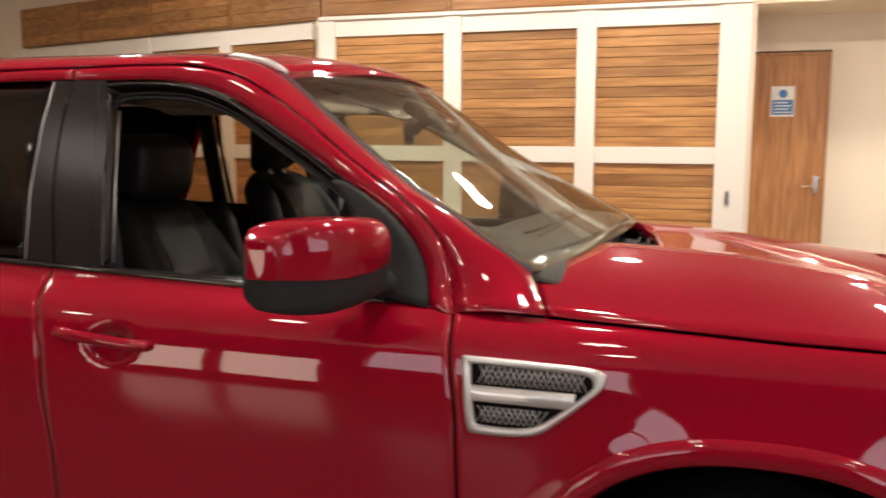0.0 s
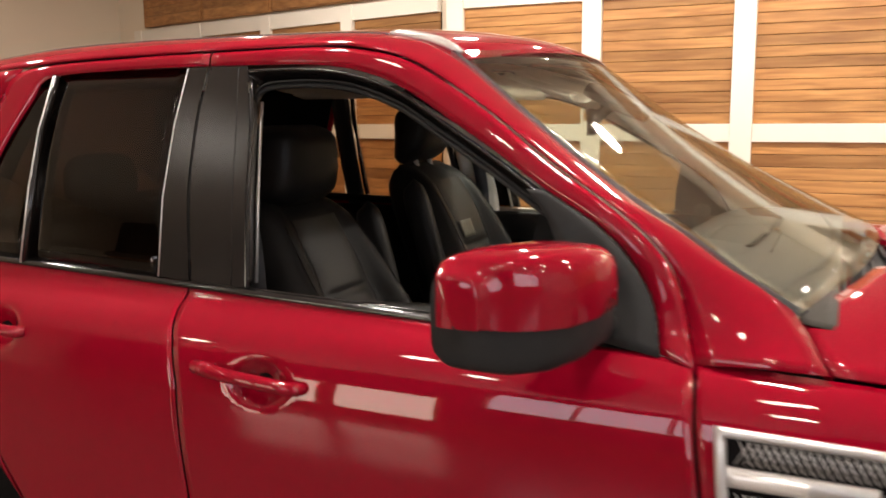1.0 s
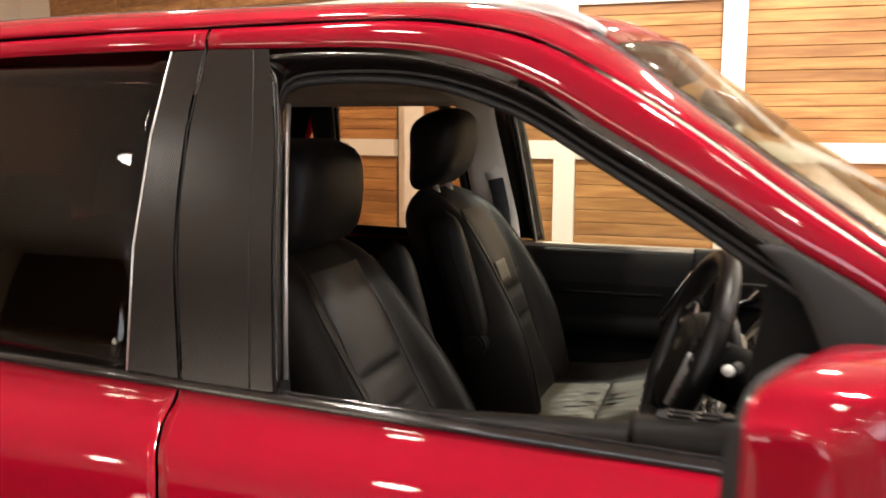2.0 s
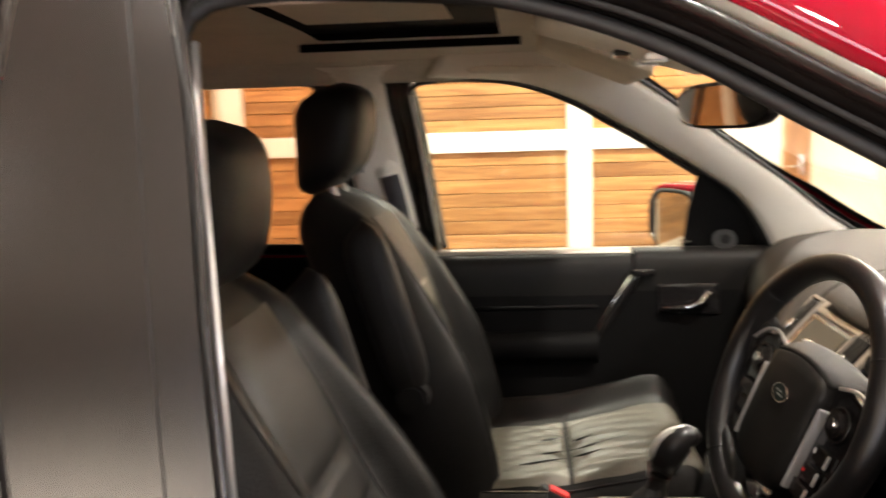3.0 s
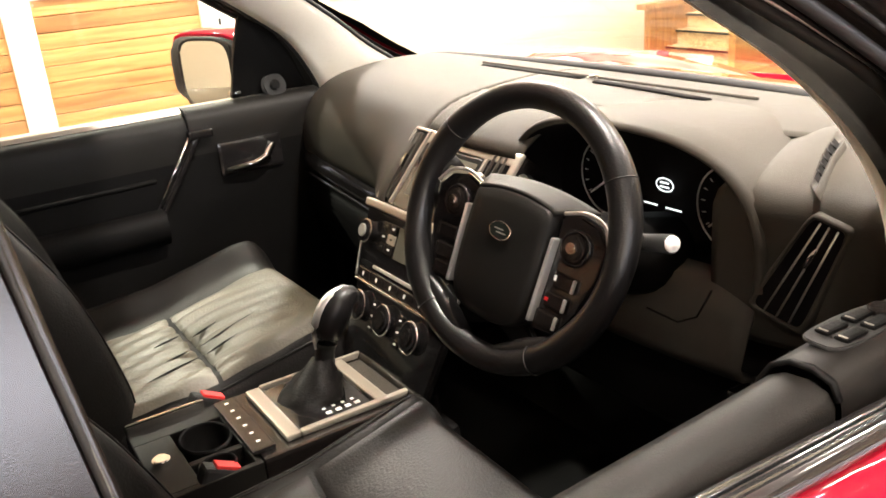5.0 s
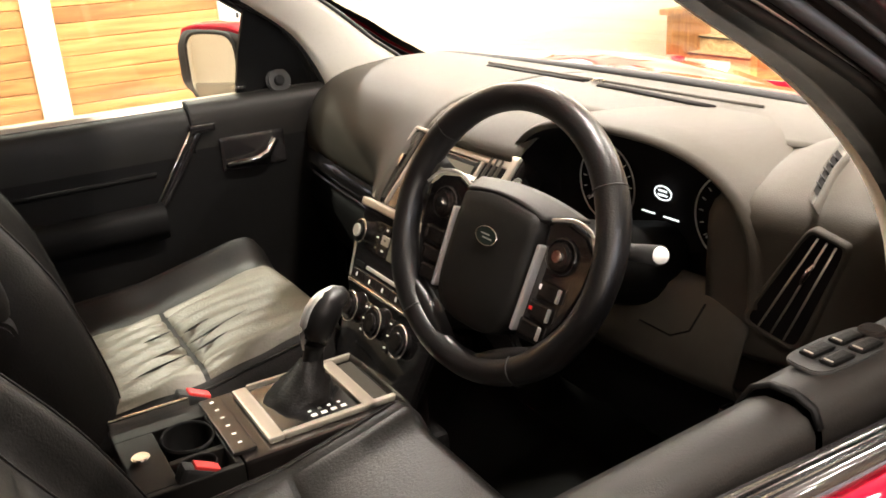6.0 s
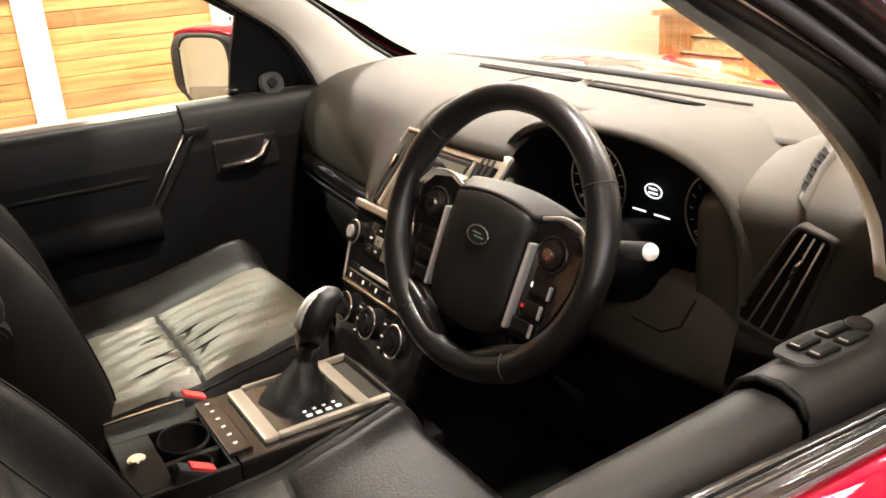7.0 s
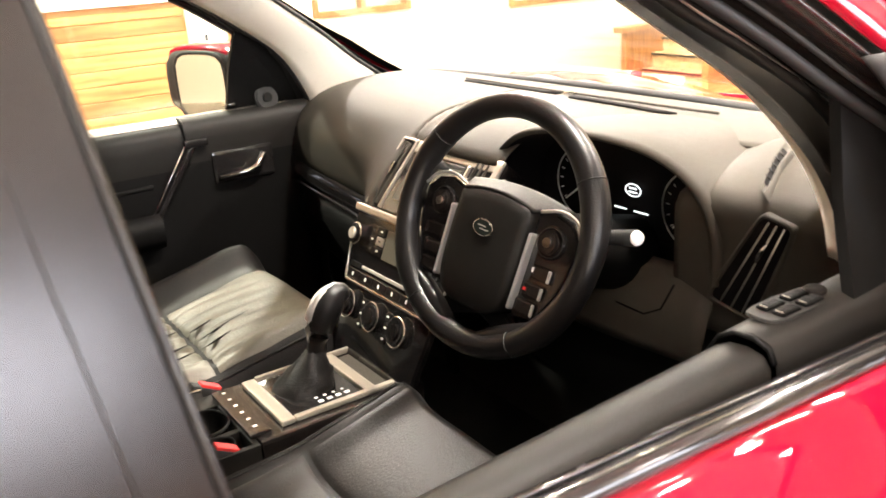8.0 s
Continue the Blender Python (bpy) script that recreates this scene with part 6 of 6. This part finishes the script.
knob(-0.150, 0.211, 0.0185, "chrome ringed volume knob", 0.022)
knob(0.112, 0.211, 0.0185, "chrome ringed tuning knob", 0.022)
for i in range(3):
    for j in range(2):
        for u0 in (-0.118, 0.036):
            on_stack("button", u0 + 0.025 * j, u0 + 0.023 + 0.025 * j, 0.184 + 0.018 * i, 0.200 + 0.018 * i, 0.010, 0.0145, SATIN if i == 1 and j == 1 else BLACK_TRIM, cs, "", 0.001)
            on_stack("print", u0 + 0.008 + 0.025 * j, u0 + 0.015 + 0.025 * j, 0.190 + 0.018 * i, 0.193 + 0.018 * i, 0.0145, 0.0149, WHITE_MARK if (i + j) % 2 else DASH, cs, "", 0)
on_stack("radio_display", -0.064, 0.030, 0.184, 0.238, 0.010, 0.0135, SCREEN, cs, "dim radio display", 0.001)
on_stack("disc_slot", -0.116, 0.060, 0.263, 0.269, 0.010, 0.0145, SILVER, cs, "bright disc slot", 0.001)
on_stack("red_key", -0.158, -0.124, 0.262, 0.272, 0.010, 0.0135, DASH_DARK, cs, "", 0.001)
for i in range(6):
    on_stack("preset_button", -0.160 + 0.047 * i, -0.115 + 0.047 * i, 0.275, 0.293, 0.010, 0.0150, BLACK_TRIM, cs, "", 0.002)
    on_stack("print", -0.141 + 0.047 * i, -0.137 + 0.047 * i, 0.281, 0.288, 0.0150, 0.0154, WHITE_MARK, cs, "", 0)
on_stack("chrome_strip", -0.163, 0.132, 0.296, 0.300, 0.010, 0.0165, CHROME, cs, "chrome strip", 0.001)
for u in (-0.121, -0.035, 0.052):
    knob(u, 0.338, 0.0250, "chrome ringed heater knob")
for i in range(3):
    for u in (-0.085, 0.001):
        on_stack("button", u, u + 0.016, 0.316 + 0.020 * i, 0.331 + 0.020 * i, 0.010, 0.0145, BLACK_TRIM, cs, "", 0.001)
        on_stack("print", u + 0.005, u + 0.011, 0.322 + 0.020 * i, 0.3245 + 0.020 * i, 0.0145, 0.0149, WHITE_MARK, cs, "", 0)

# ---- centre console
cn = boxed("console", (-1.62, -0.115, 0.24), (-1.0, 0.115, 0.585), DASH_DARK, car, "dark centre console with a selector lever", 0.012)
boxed("console_top", (-1.325, -0.105, 0.580), (-1.03, 0.105, 0.655), BLACK_TRIM, cn, "black console top", 0.006)
for lo, hi in (((-1.282, -0.086, 0.655), (-1.258, 0.086, 0.665)), ((-1.130, -0.086, 0.655), (-1.108, 0.086, 0.665)), ((-1.258, -0.086, 0.655), (-1.040, -0.074, 0.665)), ((-1.258, 0.080, 0.655), (-1.040, 0.088, 0.667)), ((-1.047, -0.074, 0.655), (-1.040, 0.080, 0.670))):
    boxed("chrome_frame", lo, hi, SATIN, cn, "satin silver console frame", 0.004)
boxed("selector_plate", (-1.257, -0.078, 0.655), (-1.133, 0.078, 0.661), PIANO, cn, "gloss black selector plate", 0.002)
for k in range(4):
    boxed("gear_print", (-1.205 + 0.016 * k, -0.062, 0.661), (-1.196 + 0.016 * k, -0.054, 0.6615), WHITE_MARK, cn, "", 0)
    boxed("gear_print", (-1.205 + 0.016 * k, -0.046, 0.661), (-1.200 + 0.016 * k, -0.041, 0.6615), WHITE_MARK, cn, "", 0)
boxed("tray_mat", (-1.108, -0.066, 0.652), (-1.035, 0.074, 0.657), DASH, cn, "taupe rubber tray mat", 0.002)
rows = []
for q, r_ in ((0.0, 0.052), (0.12, 0.050), (0.25, 0.044), (0.4, 0.040), (0.55, 0.030), (0.7, 0.027), (0.85, 0.020), (1.0, 0.016)):
    rows.append([(-1.198 + 0.030 * q + (r_ + 0.003 * math.sin(5 * t + 9 * q)) * math.cos(t), 0.012 + (r_ + 0.003 * math.sin(5 * t + 9 * q)) * math.sin(t), 0.661 + 0.058 * q) for t in np.linspace(0, 2 * math.pi, 26, endpoint=False)])
sl = sheet("selector_gaiter", rows, LEATHER, cn, "creased leather selector gaiter", 0, True)
tube("selector_lever", spline([(-1.170, 0.012, 0.705), (-1.160, 0.012, 0.745), (-1.142, 0.012, 0.785), (-1.118, 0.012, 0.806), (-1.10, 0.012, 0.800)], 16), [0.016] * 4 + [0.019, 0.021, 0.023, 0.025, 0.026, 0.027, 0.027, 0.026, 0.024, 0.021, 0.017, 0.010], WHEEL_LEATHER, cn, "black selector lever", 14)
tube("lever_chrome", spline([(-1.180, 0.012, 0.735), (-1.174, 0.012, 0.772), (-1.152, 0.012, 0.806), (-1.116, 0.012, 0.823)], 10), [0.002, 0.004, 0.006, 0.008, 0.009, 0.010, 0.010, 0.010, 0.008, 0.004], SILVER, cn, "satin chrome lever cap", 12)
boxed("button_bar", (-1.335, -0.088, 0.655), (-1.300, 0.088, 0.663), BLACK_TRIM, cn, "console switch bar", 0.003)
for k in range(6):
    boxed("print", (-1.321, -0.066 + 0.027 * k, 0.663), (-1.315, -0.062 + 0.027 * k, 0.6635), WHITE_MARK, cn, "", 0)
for lo, hi in (((-1.47, 0.060, 0.58), (-1.326, 0.104, 0.652)), ((-1.47, -0.104, 0.58), (-1.326, -0.094, 0.652)), ((-1.47, -0.094, 0.58), (-1.414, 0.060, 0.652)), ((-1.336, -0.094, 0.58), (-1.326, 0.060, 0.652)), ((-1.414, -0.046, 0.58), (-1.336, -0.034, 0.652))):
    boxed("cup_plate", lo, hi, CAP, cn, "taupe cup holder plate", 0.002)

for cx_, y, rx_, ry_ in ((-1.374, 0.012, 0.036, 0.042), (-1.382, -0.068, 0.026, 0.022)):
    rows = [[(cx_ + rx_ * k * math.cos(t), y + ry_ * k * math.sin(t), z) for t in np.linspace(0, 2 * math.pi, 30, endpoint=False)] for k, z in ((1.10, 0.6525), (1.06, 0.656), (1.0, 0.656), (0.97, 0.652), (0.93, 0.60), (0.5, 0.592), (0.02, 0.592))]
    sheet("cup_holder", rows, DASH_DARK, cn, "dark cup holder well", 0, True)
boxed("console_edge", (-1.47, 0.100, 0.648), (-1.345, 0.108, 0.668), CHROME, cn, "thin bright console edge", 0.003)
disc("power_socket", (-1.446, -0.012, 0.650), (0, 0, 1), 0.013, 0.012, CHROME, cn, "bright power socket", 20, 0.002)

# ---- steering wheel, turned a little to the driver's right
WM = Matrix.Translation((-1.067, -0.369, 1.003)) @ Matrix.Rotation(radians(10.9), 4, "Z") @ Matrix.Rotation(radians(21), 4, "Y") @ Matrix(((0, 0, -1, 0), (-1, 0, 0, 0), (0, 1, 0, 0), (0, 0, 0, 1))) @ Matrix.Rotation(radians(-7), 4, "Z")
WN = WM.to_3x3() @ Vector((0, 0, 1))
R_ = 0.1565


def at_wheel(x, y, d):
    return WM @ Vector((x, y, d))


rows = []
for t in np.linspace(0, 2 * math.pi, 97):
    # thicker grips at ten and two and where the lower spokes join
    r = 0.0162 + 0.0016 * math.exp(-((abs(math.degrees(t) - 90) - 62) / 22) ** 2) + 0.002 * (math.exp(-((math.degrees(t) - 322) / 14) ** 2) + math.exp(-((math.degrees(t) - 218) / 14) ** 2))
    rows.append([at_wheel((R_ + r * math.cos(q)) * math.cos(t), (R_ + r * math.cos(q)) * math.sin(t), r * 1.08 * math.sin(q)) for q in np.linspace(0, 2 * math.pi, 20, endpoint=False)])
sww = sheet("steering_wheel", rows, WHEEL_LEATHER, car, "black leather steering wheel with chrome trims", 0, True)
for a in (0.62, math.pi - 0.62, -0.98, math.pi + 0.98):
    tube("rim_joint", [at_wheel((R_ + 0.0178 * math.cos(q)) * math.cos(a), (R_ + 0.0178 * math.cos(q)) * math.sin(a), 0.0190 * math.sin(q)) for q in np.linspace(0, 2 * math.pi, 18, endpoint=False)], 0.0010, RUBBER, sww, "stitched joint", 4, True)
# airbag cover: a shield with a folded top
SHIELD = [(-0.060, 0.034), (-0.030, 0.041), (0.0, 0.043), (0.030, 0.041), (0.060, 0.034), (0.0625, 0.0), (0.0625, -0.045), (0.060, -0.080), (0.050, -0.102), (0.030, -0.112), (0.0, -0.114), (-0.030, -0.112), (-0.050, -0.102), (-0.060, -0.080), (-0.0625, -0.045), (-0.0625, 0.0), (-0.060, 0.034)]
sh = spline(SHIELD, 64)[:-1]
rows = [[at_wheel(x * k, -0.035 + (y + 0.035) * k, d) for x, y in sh] for d, k in ((-0.040, 0.97), (-0.004, 1.0), (0.006, 0.985), (0.011, 0.95), (0.0145, 0.80), (0.016, 0.45), (0.0165, 0.08))]
sheet("airbag_cover", rows, CAP, sww, "dark grained airbag cover", 0, True, True, True)
rows = []
for q in np.linspace(0, 1, 8):
    row = []
    for v in np.linspace(-1, 1, 21):
        fold = (0.060 * v, 0.034 + 0.009 * (1 - v * v), 0.0065)
        rear = (0.088 * v, 0.046 + 0.010 * (1 - v * v), -0.040)
        row.append(at_wheel(*[fold[i] + (rear[i] - fold[i]) * q for i in range(3)]))
    rows.append(row)
sheet("cover_top", rows, CAP, sww, "folded top of the airbag cover", 0.004)
for sg in (-1, 1):
    # gloss spoke panel with its rim arm
    panel = [(0.064, 0.034), (0.090, 0.042), (0.118, 0.036), (0.136, 0.018), (0.134, -0.020), (0.122, -0.062), (0.104, -0.094), (0.066, -0.098)]
    pm = WM @ Matrix.Translation((0, 0, -0.014)) @ Matrix.Scale(sg, 4, (1, 0, 0))
    poly("spoke_panel", panel, pm, 0.012, PIANO, sww, "gloss black spoke panel", 0.003)
    rows = [[at_wheel(sg * x, y, d) for x, y, d in ((0.112, 0.044, -0.020), (0.128, 0.044, -0.006), (0.136, 0.026, -0.002), (0.136, 0.006, -0.004), (0.134, -0.008, -0.020))], [at_wheel(sg * x, y, d) for x, y, d in ((0.140, 0.060, -0.012), (0.146, 0.052, 0.004), (0.149, 0.028, 0.006), (0.150, 0.0, 0.004), (0.150, -0.020, -0.010))]]
    sheet("spoke_arm", rows, CAP, sww, "satin dark spoke arm", 0.003)
    tube("spoke_edge", spline([at_wheel(sg * 0.066, 0.038, -0.004), at_wheel(sg * 0.095, 0.046, -0.006), at_wheel(sg * 0.122, 0.040, -0.004), at_wheel(sg * 0.136, 0.022, 0.0)], 14), 0.0022, SILVER, sww, "thin satin spoke edge", 6)
    m3 = WM @ Matrix.Translation((sg * 0.0685, -0.040, 0.0)) @ Matrix.Rotation(sg * radians(-1), 4, "Z")
    boxed("chrome_trim", (-0.0028, -0.050, -0.004), (0.0028, 0.050, 0.010), SILVER, sww, "chrome spoke trim", 0.003, m3)
    tube("roller_ring", [at_wheel(sg * 0.096 + 0.019 * math.cos(t), 0.006 + 0.019 * math.sin(t), 0.0) for t in np.linspace(0, 2 * math.pi, 30, endpoint=False)], 0.0024, PIANO, sww, "", 6, True)
    disc("roller", at_wheel(sg * 0.096, 0.006, -0.003), WN, 0.0155, 0.010, BLACK_TRIM, sww, "round thumb control", 24, 0.003)
    disc("roller_cap", at_wheel(sg * 0.096, 0.006, 0.007), WN, 0.0065, 0.003, CHROME, sww, "", 20, 0.001)
    for k, (bx_, by_) in enumerate(((0.0965, -0.034), (0.0915, -0.058), (0.0865, -0.081))):
        boxed("thumb_button", (sg * bx_ - 0.016, by_ - 0.0095, -0.004), (sg * bx_ + 0.016, by_ + 0.0095, 0.003), BLACK_TRIM, sww, "", 0.003, WM)
        boxed("button_edge", (sg * (bx_ + 0.014) - 0.0022, by_ - 0.008, 0.001), (sg * (bx_ + 0.014) + 0.0022, by_ + 0.008, 0.0040), SILVER if sg > 0 else BLACK_TRIM, sww, "", 0.0015, WM)
    # lower flare where the spoke meets the rim
    rows = []
    for k, (inner, d) in enumerate(((0.0, -0.012), (0.0, 0.004), (0.5, 0.009), (1.0, 0.006), (1.0, -0.012))):
        row = []
        for a in np.linspace(-1.50, -0.62, 20):
            e = math.sin(math.pi * (a + 1.50) / 0.88) ** 0.8
            r = 0.150 - (0.020 * e) * (1 - inner) - 0.0 * inner
            row.append(at_wheel(sg * r * math.cos(a), r * math.sin(a), d))
        rows.append(row)
    sheet("lower_flare", rows, WHEEL_LEATHER, sww, "leather flare inside the rim")
poly("lower_spoke", [(-0.045, -0.104), (0.045, -0.104), (0.080, -0.132), (0.060, -0.142), (0.0, -0.120), (-0.060, -0.142), (-0.080, -0.132)], WM @ Matrix.Translation((0, 0, -0.034)), 0.012, DASH_DARK, sww, "dark lower spoke", 0.003)
boxed("red_print", (0.078, -0.060, 0.003), (0.083, -0.056, 0.0036), RED_PLASTIC, sww, "", 0, WM)
boxed("white_print", (0.083, -0.035, 0.003), (0.086, -0.029, 0.0036), WHITE_MARK, sww, "", 0, WM)
poly("badge", ring(0.0165, 0.0105, 36), WM @ Matrix.Translation((0, -0.005, 0.0155)), 0.0025, GREEN_BADGE, sww, "green oval badge", 0.0008)
tube("badge_rim", [at_wheel(0.0165 * math.cos(t), -0.005 + 0.0105 * math.sin(t), 0.0175) for t in np.linspace(0, 2 * math.pi, 32, endpoint=False)], 0.0010, CHROME, sww, "", 5, True)
boxed("badge_bar", (-0.009, -0.0036, 0.0178), (0.005, -0.0022, 0.0182), SILVER, sww, "", 0, WM)
boxed("badge_bar", (-0.005, -0.0078, 0.0178), (0.010, -0.0064, 0.0182), SILVER, sww, "", 0, WM)
col = tube("steering_column", [(-1.03, -0.370, 0.970), (-0.93, -0.372, 0.935), (-0.82, -0.373, 0.905)], [0.048, 0.052, 0.056], DASH_DARK, car, "dark steering column shroud", 20)
tube("stalk", [(-0.985, -0.42, 0.985), (-0.992, -0.50, 1.000), (-1.000, -0.556, 1.014)], [0.009, 0.009, 0.0105], BLACK_PLASTIC, col, "black column stalk", 10)
tube("stalk_end", [(-1.000, -0.555, 1.014), (-1.001, -0.559, 1.015)], [0.0092, 0.0085], PALE_CAP, col, "bright stalk end", 18)
tube("stalk", [(-0.985, -0.32, 0.985), (-0.992, -0.25, 1.000), (-0.998, -0.205, 1.010)], [0.010, 0.010, 0.013], BLACK_PLASTIC, col, "black column stalk", 10)
tube("stalk_end", [(-0.998, -0.212, 1.010), (-1.0, -0.195, 1.014)], [0.013, 0.012], CHROME, col, "bright stalk end", 16)
disc("start_button", (-0.905, -0.195, 0.985), (-1, 0, 0.3), 0.014, 0.012, CHROME, db, "bright round start button", 22, 0.002)
